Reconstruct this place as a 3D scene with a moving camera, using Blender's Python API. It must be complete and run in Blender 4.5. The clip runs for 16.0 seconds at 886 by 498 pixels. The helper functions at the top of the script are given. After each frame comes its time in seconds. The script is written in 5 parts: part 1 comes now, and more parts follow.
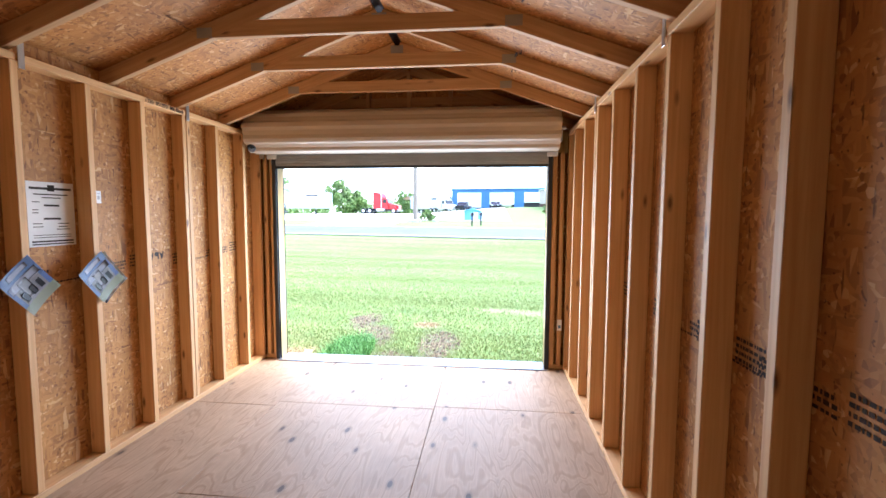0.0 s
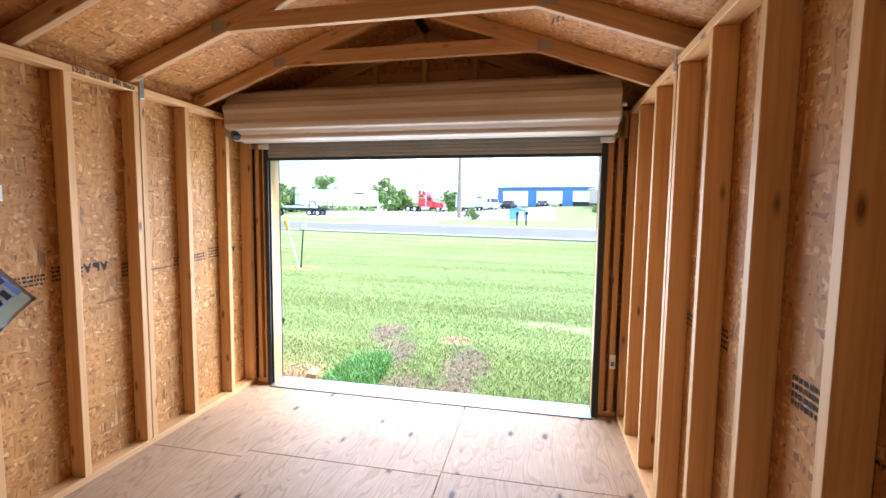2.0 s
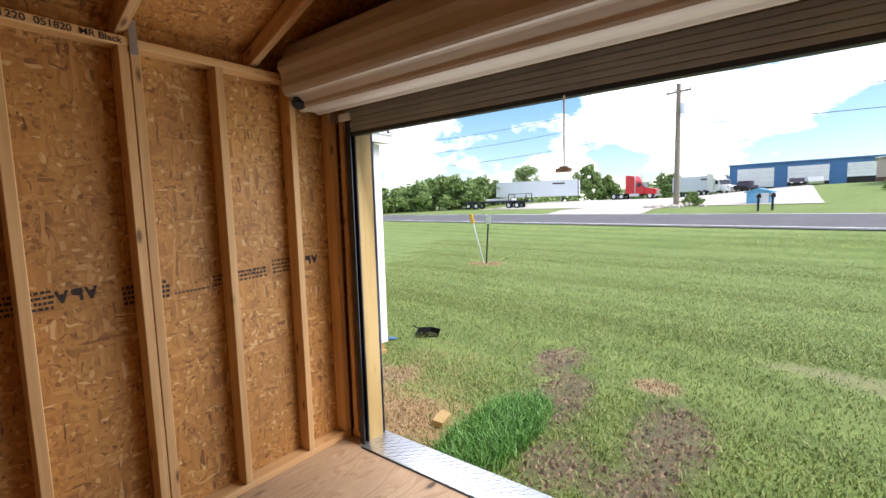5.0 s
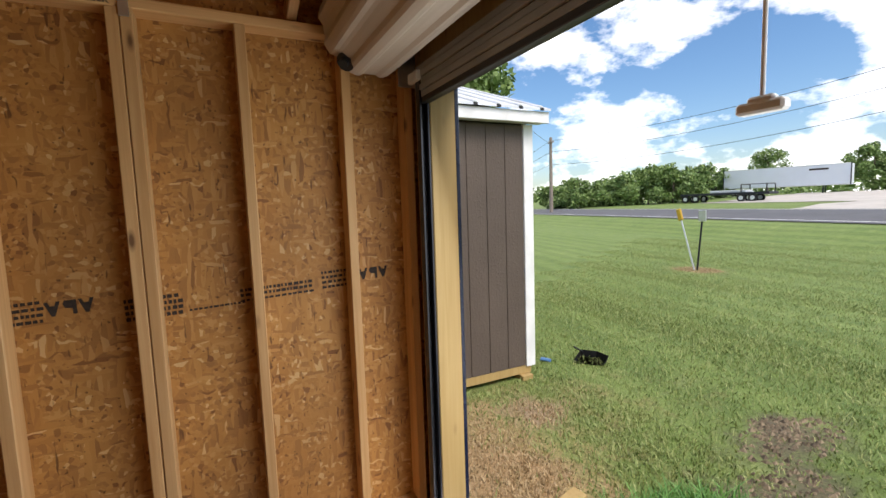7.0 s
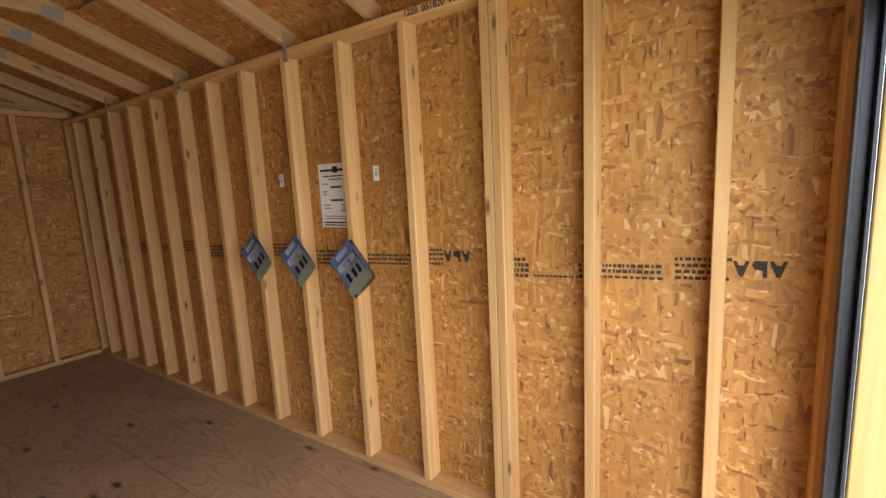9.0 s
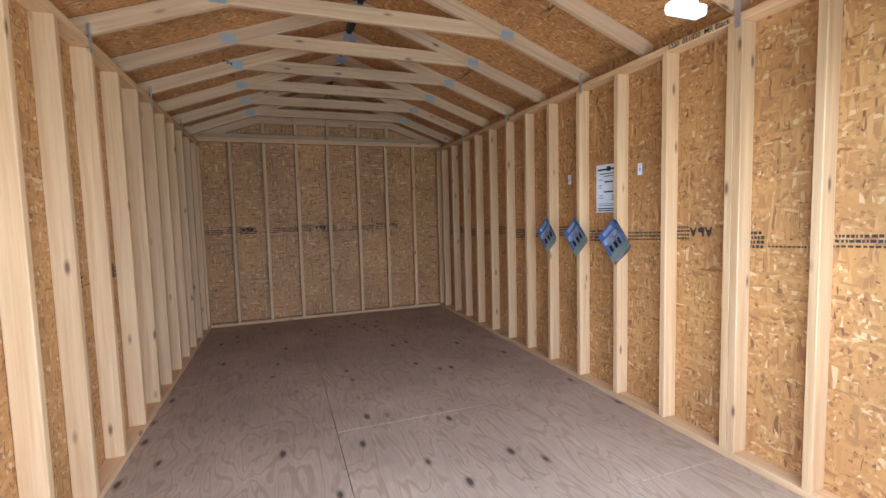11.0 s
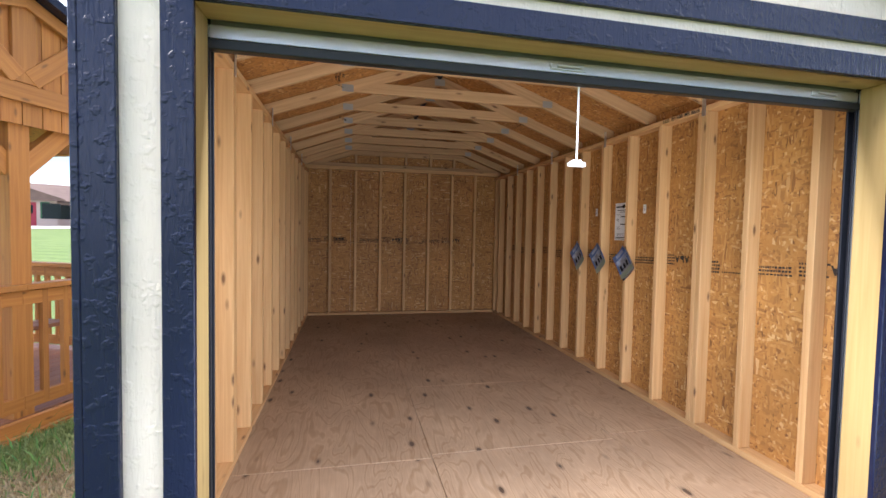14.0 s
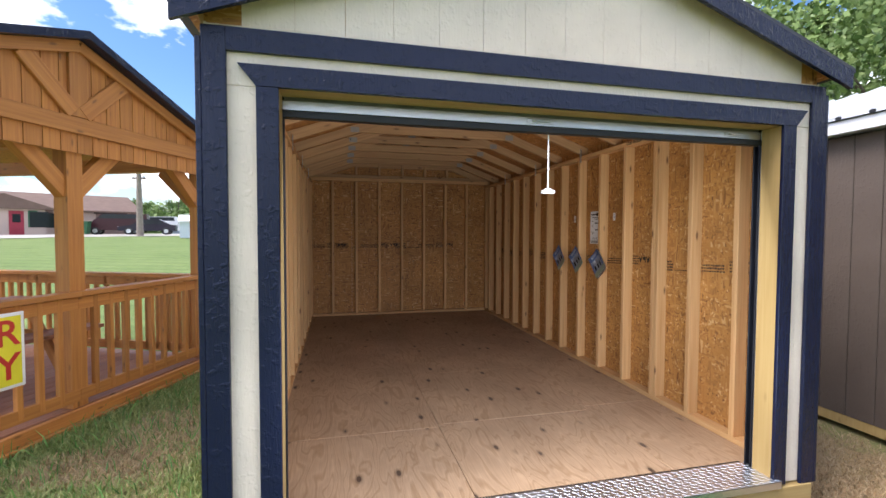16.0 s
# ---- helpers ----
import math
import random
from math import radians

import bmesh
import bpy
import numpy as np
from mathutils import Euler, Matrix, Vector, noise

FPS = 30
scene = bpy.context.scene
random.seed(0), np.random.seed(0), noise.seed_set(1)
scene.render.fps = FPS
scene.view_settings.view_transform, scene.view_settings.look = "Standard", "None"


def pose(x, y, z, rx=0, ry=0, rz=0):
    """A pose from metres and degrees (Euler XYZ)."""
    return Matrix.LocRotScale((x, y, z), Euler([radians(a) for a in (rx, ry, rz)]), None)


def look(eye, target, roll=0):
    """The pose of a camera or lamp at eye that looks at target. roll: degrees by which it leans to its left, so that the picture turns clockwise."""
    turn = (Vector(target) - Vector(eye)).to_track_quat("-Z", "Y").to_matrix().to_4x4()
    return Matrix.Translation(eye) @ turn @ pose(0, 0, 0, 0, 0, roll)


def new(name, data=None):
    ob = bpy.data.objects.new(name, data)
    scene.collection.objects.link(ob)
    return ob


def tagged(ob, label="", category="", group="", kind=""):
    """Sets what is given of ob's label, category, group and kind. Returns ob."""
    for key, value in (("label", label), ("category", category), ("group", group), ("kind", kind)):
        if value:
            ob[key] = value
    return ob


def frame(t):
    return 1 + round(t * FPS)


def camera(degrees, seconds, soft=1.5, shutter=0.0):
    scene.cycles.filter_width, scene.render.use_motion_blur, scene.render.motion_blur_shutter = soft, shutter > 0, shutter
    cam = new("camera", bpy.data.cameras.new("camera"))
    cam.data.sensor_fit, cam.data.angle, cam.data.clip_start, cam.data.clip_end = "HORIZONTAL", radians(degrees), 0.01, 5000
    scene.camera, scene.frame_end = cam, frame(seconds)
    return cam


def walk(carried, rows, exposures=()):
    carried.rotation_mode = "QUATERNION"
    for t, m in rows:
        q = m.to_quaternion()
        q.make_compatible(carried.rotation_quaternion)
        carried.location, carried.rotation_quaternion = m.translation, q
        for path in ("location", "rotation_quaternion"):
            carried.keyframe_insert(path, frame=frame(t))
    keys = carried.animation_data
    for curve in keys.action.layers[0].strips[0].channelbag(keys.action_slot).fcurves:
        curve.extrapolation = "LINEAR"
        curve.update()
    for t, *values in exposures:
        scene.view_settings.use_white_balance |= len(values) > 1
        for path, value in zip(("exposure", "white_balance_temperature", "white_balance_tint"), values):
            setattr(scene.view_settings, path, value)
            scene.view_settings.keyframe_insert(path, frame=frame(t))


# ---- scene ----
cam = camera(90.1, 16.0)
PATH = [
    (0, (0.745, -4.268, 1.408), (0.538, -2.285, 1.255), 0.2),
    (0.5, (0.837, -4.058, 1.399), (0.576, -2.08, 1.254), -0.0),
    (1, (0.914, -3.881, 1.4), (0.594, -1.912, 1.256), 0.4),
    (1.5, (0.888, -3.643, 1.424), (0.516, -1.684, 1.267), 0.7),
    (2, (0.837, -3.438, 1.44), (0.428, -1.487, 1.278), 0.7),
    (2.5, (0.793, -3.202, 1.427), (0.325, -1.265, 1.252), 0.3),
    (3, (0.808, -2.969, 1.441), (0.172, -1.081, 1.267), 0.4),
    (3.5, (0.772, -2.745, 1.428), (-0.029, -0.921, 1.257), -0.0),
    (4, (0.716, -2.485, 1.439), (-0.186, -0.709, 1.263), -0.3),
    (4.5, (0.713, -2.217, 1.434), (-0.348, -0.532, 1.251), -1.0),
    (7, (0.392, -0.993, 1.424), (-1.387, -0.101, 1.232), -1.9),
    (7.5, (0.248, -0.811, 1.387), (-1.65, -0.206, 1.21), -1.5),
    (8, (0.133, -0.66, 1.424), (-1.841, -0.422, 1.201), -2.4),
    (8.5, (0.057, -0.557, 1.487), (-1.869, -0.99, 1.167), -1.6),
    (9, (0.102, -0.457, 1.447), (-1.541, -1.558, 1.148), -2.9),
    (9.5, (0.196, -0.389, 1.323), (-1.146, -1.844, 1.041), -4.3),
    (10, (0.363, -0.179, 1.273), (-0.722, -1.84, 1.025), -3.9),
    (12.5, (0.79, 0.84, 1.239), (0.345, -1.107, 1.144), 1.0),
    (13, (0.825, 0.982, 1.265), (0.378, -0.966, 1.172), 0.9),
    (13.5, (0.823, 1.146, 1.283), (0.382, -0.803, 1.192), 1.1),
    (14, (0.837, 1.294, 1.298), (0.422, -0.661, 1.214), 1.1),
    (14.5, (0.899, 1.384, 1.32), (0.498, -0.574, 1.235), 1.0),
    (15, (1.0, 1.539, 1.327), (0.597, -0.418, 1.244), 0.8),
    (15.5, (1.041, 1.651, 1.352), (0.608, -0.3, 1.273), 0.4),
    (16, (1.034, 1.818, 1.35), (0.574, -0.127, 1.275), 0.2),
]
walk(cam, [(t, look(eye, target, roll)) for t, eye, target, roll in PATH],
     [(0, 2.2, 5450, 13), (3, 1.65, 5950, 14), (4.5, 0.9, 6500, 14), (7, 0.25, 6800, 13), (8, 0.25, 7100, 13), (8.5, 0.5, 7600, 14), (9, 1.3, 6900, 11), (10, 1.95, 4800, 7),
      (12.5, 1.55, 4700, 11), (13.5, 1.3, 5600, 14), (14.5, 1.05, 6400, 17), (16, 0.7, 6350, 16)])

# ---- world, sun ----
W = bpy.data.worlds.new("sky_world")
scene.world = W
W.use_nodes = True
wn, wl = W.node_tree.nodes, W.node_tree.links
wn.clear()


def wnode(kind, **sets):
    n = wn.new(kind)
    for k, v in sets.items():
        n.inputs[k].default_value = v
    return n


sky = wn.new("ShaderNodeTexSky")
sky.sky_type = 'NISHITA'
sky.sun_disc = False
sky.ozone_density = 3.5
sky.sun_elevation = radians(52)
sky.sun_rotation = radians(78)
bg_sky = wnode("ShaderNodeBackground", Strength=0.15)
whue = wnode("ShaderNodeHueSaturation", Saturation=1.18)
wl.new(sky.outputs[0], whue.inputs["Color"])
wl.new(whue.outputs[0], bg_sky.inputs[0])
bg_cloud = wnode("ShaderNodeBackground", Strength=1.9)
wtc = wn.new("ShaderNodeTexCoord")
wmap = wn.new("ShaderNodeMapping")
wmap.inputs["Scale"].default_value = (2.5, 2.5, 4.6)
wl.new(wtc.outputs["Generated"], wmap.inputs[0])
wnoise = wnode("ShaderNodeTexNoise", Scale=1.55, Detail=9.0, Roughness=0.58)
wl.new(wmap.outputs[0], wnoise.inputs["Vector"])
wramp = wn.new("ShaderNodeValToRGB")
wramp.color_ramp.elements[0].position, wramp.color_ramp.elements[1].position = 0.475, 0.585
wl.new(wnoise.outputs[0], wramp.inputs[0])
wramp2 = wn.new("ShaderNodeValToRGB")
wramp2.color_ramp.elements[0].position, wramp2.color_ramp.elements[1].position = 0.5, 0.72
wramp2.color_ramp.elements[0].color = (1.0, 1.0, 1.0, 1)
wramp2.color_ramp.elements[1].color = (0.62, 0.67, 0.75, 1)
wl.new(wnoise.outputs[0], wramp2.inputs[0])
wl.new(wramp2.outputs[0], bg_cloud.inputs[0])
wmix = wn.new("ShaderNodeMixShader")
wl.new(wramp.outputs[0], wmix.inputs[0])
wl.new(bg_sky.outputs[0], wmix.inputs[1])
wl.new(bg_cloud.outputs[0], wmix.inputs[2])
wout = wn.new("ShaderNodeOutputWorld")
wl.new(wmix.outputs[0], wout.inputs[0])

sun = new("sun", bpy.data.lights.new("sun", 'SUN'))
sun.data.energy, sun.data.angle, sun.data.color = 3.0, radians(30), (1.0, 0.95, 0.88)
sun.matrix_world = look((6, 1.2, 8.0), (0, 0, 0))
# added fill lamp in the open doorway, tinted like cloud light, brightens the inside
door_fill = new("doorway_fill_lamp", bpy.data.lights.new("doorway_fill_lamp", 'AREA'))
door_fill.data.shape, door_fill.data.size, door_fill.data.size_y = 'RECTANGLE', 2.4, 1.5
door_fill.data.energy, door_fill.data.color = 20.0, (0.9, 0.95, 1.0)
door_fill.matrix_world = look((0, -0.02, 1.05), (0, -3, 0.35))


# ---- materials ----
def mat_new(name):
    m = bpy.data.materials.new(name)
    m.use_nodes = True
    nt = m.node_tree
    return m, nt.nodes, nt.links, nt.nodes["Principled BSDF"]


def nd(nodes, kind, **sets):
    n = nodes.new(kind)
    for k, v in sets.items():
        n.inputs[k.replace("_", " ")].default_value = v
    return n


def ramp(nodes, stops):
    r = nodes.new("ShaderNodeValToRGB")
    e = r.color_ramp.elements
    while len(e) < len(stops):
        e.new(0.5)
    for el, (p, c) in zip(e, stops):
        el.position, el.color = p, (*c, 1)
    return r


def mixc(nodes, links, fac, a, b, mode='MIX'):
    m = nodes.new("ShaderNodeMix")
    m.data_type, m.blend_type = 'RGBA', mode
    for s, v in ((0, fac), (6, a), (7, b)):
        if isinstance(v, (int, float)):
            m.inputs[s].default_value = v
        elif isinstance(v, tuple):
            m.inputs[s].default_value = (*v, 1)
        else:
            links.new(v, m.inputs[s])
    return m.outputs[2]


def plain(name, col, rough=0.6, metal=0.0, var=0.12, scale=6.0, bump=0.05, fine=90.0):
    """Paint, metal or plastic with mottling at two scales."""
    m, n, l, b = mat_new(name)
    tc = n.new("ShaderNodeTexCoord")
    a = nd(n, "ShaderNodeTexNoise", Scale=scale, Detail=5.0)
    f = nd(n, "ShaderNodeTexNoise", Scale=fine, Detail=3.0)
    l.new(tc.outputs["Object"], a.inputs["Vector"])
    l.new(tc.outputs["Object"], f.inputs["Vector"])
    dark = tuple(c * (1 - var) for c in col)
    lite = tuple(min(1, c * (1 + var)) for c in col)
    r = ramp(n, [(0.3, dark), (0.7, lite)])
    l.new(a.outputs[0], r.inputs[0])
    c2 = mixc(n, l, 0.25, r.outputs[0], mixc(n, l, f.outputs[0], dark, lite))
    l.new(c2, b.inputs["Base Color"])
    b.inputs["Roughness"].default_value, b.inputs["Metallic"].default_value = rough, metal
    if bump:
        bp = nd(n, "ShaderNodeBump", Strength=bump, Distance=0.01)
        l.new(f.outputs[0], bp.inputs["Height"])
        l.new(bp.outputs[0], b.inputs["Normal"])
    return m


def osb(name, tint=(1, 1, 1)):
    """Oriented strand board: overlapping long flakes in two directions."""
    m, n, l, b = mat_new(name)
    tc = n.new("ShaderNodeTexCoord")
    warp = nd(n, "ShaderNodeTexNoise", Scale=9.0, Detail=2.0)
    l.new(tc.outputs["Object"], warp.inputs["Vector"])
    add = n.new("ShaderNodeMix")
    add.data_type, add.blend_type = 'RGBA', 'LINEAR_LIGHT'
    add.inputs[0].default_value = 0.012
    l.new(tc.outputs["Object"], add.inputs[6])
    l.new(warp.outputs["Color"], add.inputs[7])
    cells = []
    for rot, sc in (((0.5, 0.4, 0.35), (11, 64, 64)), ((-0.5, 0.9, 0.8), (60, 11, 62)), ((0.75, -0.5, -0.6), (64, 66, 10))):
        mp = n.new("ShaderNodeMapping")
        mp.inputs["Rotation"].default_value, mp.inputs["Scale"].default_value = rot, sc
        l.new(add.outputs[2], mp.inputs[0])
        v = nd(n, "ShaderNodeTexVoronoi", Scale=1.0)
        l.new(mp.outputs[0], v.inputs["Vector"])
        sep = n.new("ShaderNodeSeparateColor")
        l.new(v.outputs["Color"], sep.inputs[0])
        cells.append((sep, v))
    pick = nd(n, "ShaderNodeTexNoise", Scale=14.0, Detail=1.0)
    l.new(tc.outputs["Object"], pick.inputs["Vector"])
    p1 = ramp(n, [(0.46, (0, 0, 0)), (0.48, (1, 1, 1))])
    p2 = ramp(n, [(0.55, (0, 0, 0)), (0.57, (1, 1, 1))])
    l.new(pick.outputs[0], p1.inputs[0])
    l.new(pick.outputs[0], p2.inputs[0])
    val = mixc(n, l, p2.outputs[0], mixc(n, l, p1.outputs[0], cells[0][0].outputs[0], cells[1][0].outputs[0]), cells[2][0].outputs[0])
    cols = [(0.0, (0.24, 0.10, 0.03)), (0.08, (0.37, 0.175, 0.052)), (0.4, (0.47, 0.228, 0.06)), (0.78, (0.52, 0.265, 0.074)), (0.92, (0.565, 0.31, 0.105)), (1.0, (0.69, 0.46, 0.22))]
    r = ramp(n, [(p, tuple(a * t for a, t in zip(c, tint))) for p, c in cols])
    l.new(val, r.inputs[0])
    big = nd(n, "ShaderNodeTexNoise", Scale=2.2, Detail=4.0)
    l.new(tc.outputs["Object"], big.inputs["Vector"])
    rb = ramp(n, [(0.3, (0.80, 0.76, 0.72)), (0.7, (1.1, 1.08, 1.04))])
    l.new(big.outputs[0], rb.inputs[0])
    c = mixc(n, l, 1.0, r.outputs[0], rb.outputs[0], 'MULTIPLY')
    # thin dark bark strands
    for rot, sc in (((0.4, 0.6, 0.3), (9, 60, 60)), ((-0.6, 0.3, 0.9), (60, 60, 9))):
        mp = n.new("ShaderNodeMapping")
        mp.inputs["Rotation"].default_value, mp.inputs["Scale"].default_value = rot, sc
        l.new(add.outputs[2], mp.inputs[0])
        st = nd(n, "ShaderNodeTexNoise", Scale=1.0, Detail=1.0)
        l.new(mp.outputs[0], st.inputs["Vector"])
        rs = ramp(n, [(0.70, (0, 0, 0)), (0.75, (0.8, 0.8, 0.8))])
        l.new(st.outputs[0], rs.inputs[0])
        c = mixc(n, l, rs.outputs[0], c, (0.10, 0.04, 0.014))
    l.new(c, b.inputs["Base Color"])
    b.inputs["Roughness"].default_value = 0.62
    bp = nd(n, "ShaderNodeBump", Strength=0.35, Distance=0.004)
    l.new(val, bp.inputs["Height"])
    l.new(bp.outputs[0], b.inputs["Normal"])
    return m


def lumber_mat(name, light, dark, knot=(0.13, 0.055, 0.02), rough=0.62, knots=1.0):
    """Sawn softwood, grain along local z, with knots; each board differs."""
    m, n, l, b = mat_new(name)
    tc = n.new("ShaderNodeTexCoord")
    oi = n.new("ShaderNodeObjectInfo")
    off = n.new("ShaderNodeVectorMath")
    off.operation = 'SCALE'
    off.inputs[0].default_value = (3.1, 5.7, 9.3)
    l.new(oi.outputs["Random"], off.inputs["Scale"])
    sm = n.new("ShaderNodeVectorMath")
    l.new(tc.outputs["Object"], sm.inputs[0])
    l.new(off.outputs[0], sm.inputs[1])
    mp = n.new("ShaderNodeMapping")
    mp.inputs["Scale"].default_value = (28, 28, 0.9)
    l.new(sm.outputs[0], mp.inputs[0])
    g = nd(n, "ShaderNodeTexNoise", Scale=1.4, Detail=6.0, Roughness=0.6, Distortion=0.6)
    l.new(mp.outputs[0], g.inputs["Vector"])
    r = ramp(n, [(0.3, dark), (0.68, light)])
    l.new(g.outputs[0], r.inputs[0])
    mk = n.new("ShaderNodeMapping")
    mk.inputs["Scale"].default_value = (11, 11, 3.6)
    l.new(sm.outputs[0], mk.inputs[0])
    v = nd(n, "ShaderNodeTexVoronoi", Scale=1.0)
    l.new(mk.outputs[0], v.inputs["Vector"])
    rk = ramp(n, [(0.06, (0.9 * knots,) * 3), (0.10, (0.45 * knots,) * 3), (0.16, (0, 0, 0))])
    l.new(v.outputs["Distance"], rk.inputs[0])
    c = mixc(n, l, rk.outputs[0], r.outputs[0], knot)
    tone = n.new("ShaderNodeMapRange")
    tone.inputs["To Min"].default_value, tone.inputs["To Max"].default_value = 0.86, 1.1
    l.new(oi.outputs["Random"], tone.inputs[0])
    cv = n.new("ShaderNodeVectorMath")
    cv.operation = 'SCALE'
    l.new(c, cv.inputs[0])
    l.new(tone.outputs[0], cv.inputs["Scale"])
    l.new(cv.outputs[0], b.inputs["Base Color"])
    b.inputs["Roughness"].default_value = rough
    bp = nd(n, "ShaderNodeBump", Strength=0.12, Distance=0.003)
    l.new(g.outputs[0], bp.inputs["Height"])
    l.new(bp.outputs[0], b.inputs["Normal"])
    return m


def plywood_mat(name):
    """Sheathing plywood: cathedral grain contours, small dark knots, scuffs."""
    m, n, l, b = mat_new(name)
    tc = n.new("ShaderNodeTexCoord")
    oi = n.new("ShaderNodeObjectInfo")
    off = n.new("ShaderNodeVectorMath")
    off.operation = 'SCALE'
    off.inputs[0].default_value = (7.3, 13.1, 3.0)
    l.new(oi.outputs["Random"], off.inputs["Scale"])
    sm = n.new("ShaderNodeVectorMath")
    l.new(tc.outputs["Object"], sm.inputs[0])
    l.new(off.outputs[0], sm.inputs[1])
    mp = n.new("ShaderNodeMapping")
    mp.inputs["Scale"].default_value = (3.4, 0.75, 1)
    l.new(sm.outputs[0], mp.inputs[0])
    base = nd(n, "ShaderNodeTexNoise", Scale=1.6, Detail=2.5, Distortion=0.4)
    l.new(mp.outputs[0], base.inputs["Vector"])
    mul = n.new("ShaderNodeMath")
    mul.operation = 'MULTIPLY'
    mul.inputs[1].default_value = 75.0
    l.new(base.outputs[0], mul.inputs[0])
    si = n.new("ShaderNodeMath")
    si.operation = 'SINE'
    l.new(mul.outputs[0], si.inputs[0])
    r = ramp(n, [(0.0, (0.435, 0.29, 0.172)), (0.65, (0.475, 0.325, 0.198)), (1.0, (0.37, 0.235, 0.13))])
    mr = n.new("ShaderNodeMapRange")
    mr.inputs["From Min"].default_value = -1.0
    l.new(si.outputs[0], mr.inputs[0])
    l.new(mr.outputs[0], r.inputs[0])
    mk = n.new("ShaderNodeMapping")
    mk.inputs["Scale"].default_value = (7.5, 3.3, 0.01)
    l.new(sm.outputs[0], mk.inputs[0])
    v = nd(n, "ShaderNodeTexVoronoi", Scale=1.0, Randomness=0.7)
    l.new(mk.outputs[0], v.inputs["Vector"])
    rk = ramp(n, [(0.085, (0.95, 0.95, 0.95)), (0.11, (0.5, 0.46, 0.42)), (0.2, (0, 0, 0))])
    l.new(v.outputs["Distance"], rk.inputs[0])
    c = mixc(n, l, rk.outputs[0], r.outputs[0], (0.06, 0.032, 0.018))
    st = nd(n, "ShaderNodeTexNoise", Scale=1.3, Detail=6.0, Roughness=0.65)
    l.new(tc.outputs["Object"], st.inputs["Vector"])
    rs = ramp(n, [(0.32, (0.78, 0.76, 0.76)), (0.66, (1.05, 1.05, 1.06))])
    l.new(st.outputs[0], rs.inputs[0])
    fib = nd(n, "ShaderNodeTexNoise", Scale=1.0, Detail=4.0)
    mf = n.new("ShaderNodeMapping")
    mf.inputs["Scale"].default_value = (140, 6, 1)
    l.new(sm.outputs[0], mf.inputs[0])
    l.new(mf.outputs[0], fib.inputs["Vector"])
    rf = ramp(n, [(0.3, (0.88, 0.87, 0.86)), (0.7, (1.06, 1.06, 1.06))])
    l.new(fib.outputs[0], rf.inputs[0])
    c = mixc(n, l, 1.0, mixc(n, l, 1.0, c, rs.outputs[0], 'MULTIPLY'), rf.outputs[0], 'MULTIPLY')
    l.new(c, b.inputs["Base Color"])
    b.inputs["Roughness"].default_value = 0.62
    bp = nd(n, "ShaderNodeBump", Strength=0.15, Distance=0.002)
    l.new(fib.outputs[0], bp.inputs["Height"])
    l.new(bp.outputs[0], b.inputs["Normal"])
    return m


def painted_wood(name, col, rough=0.42):
    """Brush-painted rough-sawn siding: embossed wood grain and dimples."""
    m, n, l, b = mat_new(name)
    tc = n.new("ShaderNodeTexCoord")
    mp = n.new("ShaderNodeMapping")
    mp.inputs["Scale"].default_value = (60, 60, 7)
    l.new(tc.outputs["Object"], mp.inputs[0])
    g = nd(n, "ShaderNodeTexNoise", Scale=1.0, Detail=5.0, Distortion=1.2)
    l.new(mp.outputs[0], g.inputs["Vector"])
    d = nd(n, "ShaderNodeTexNoise", Scale=3.0, Detail=3.0)
    l.new(tc.outputs["Object"], d.inputs["Vector"])
    r = ramp(n, [(0.3, tuple(c * 0.9 for c in col)), (0.7, tuple(min(1, c * 1.07) for c in col))])
    l.new(d.outputs[0], r.inputs[0])
    l.new(r.outputs[0], b.inputs["Base Color"])
    b.inputs["Roughness"].default_value = rough
    b.inputs["Specular IOR Level"].default_value = 0.35
    dm = nd(n, "ShaderNodeTexNoise", Scale=38.0, Detail=2.0)
    l.new(tc.outputs["Object"], dm.inputs["Vector"])
    dr = ramp(n, [(0.52, (0, 0, 0)), (0.68, (1, 1, 1))])
    l.new(dm.outputs[0], dr.inputs[0])
    bp = nd(n, "ShaderNodeBump", Strength=0.7, Distance=0.006)
    l.new(mixc(n, l, 0.4, g.outputs[0], dr.outputs[0]), bp.inputs["Height"])
    l.new(bp.outputs[0], b.inputs["Normal"])
    return m


def leaf_mat(name, a, b_, rough=0.55):
    m, n, l, b = mat_new(name)
    ge = n.new("ShaderNodeNewGeometry")
    r = ramp(n, [(0.0, a), (1.0, b_)])
    l.new(ge.outputs["Random Per Island"], r.inputs[0])
    l.new(r.outputs[0], b.inputs["Base Color"])
    b.inputs["Roughness"].default_value = rough
    return m


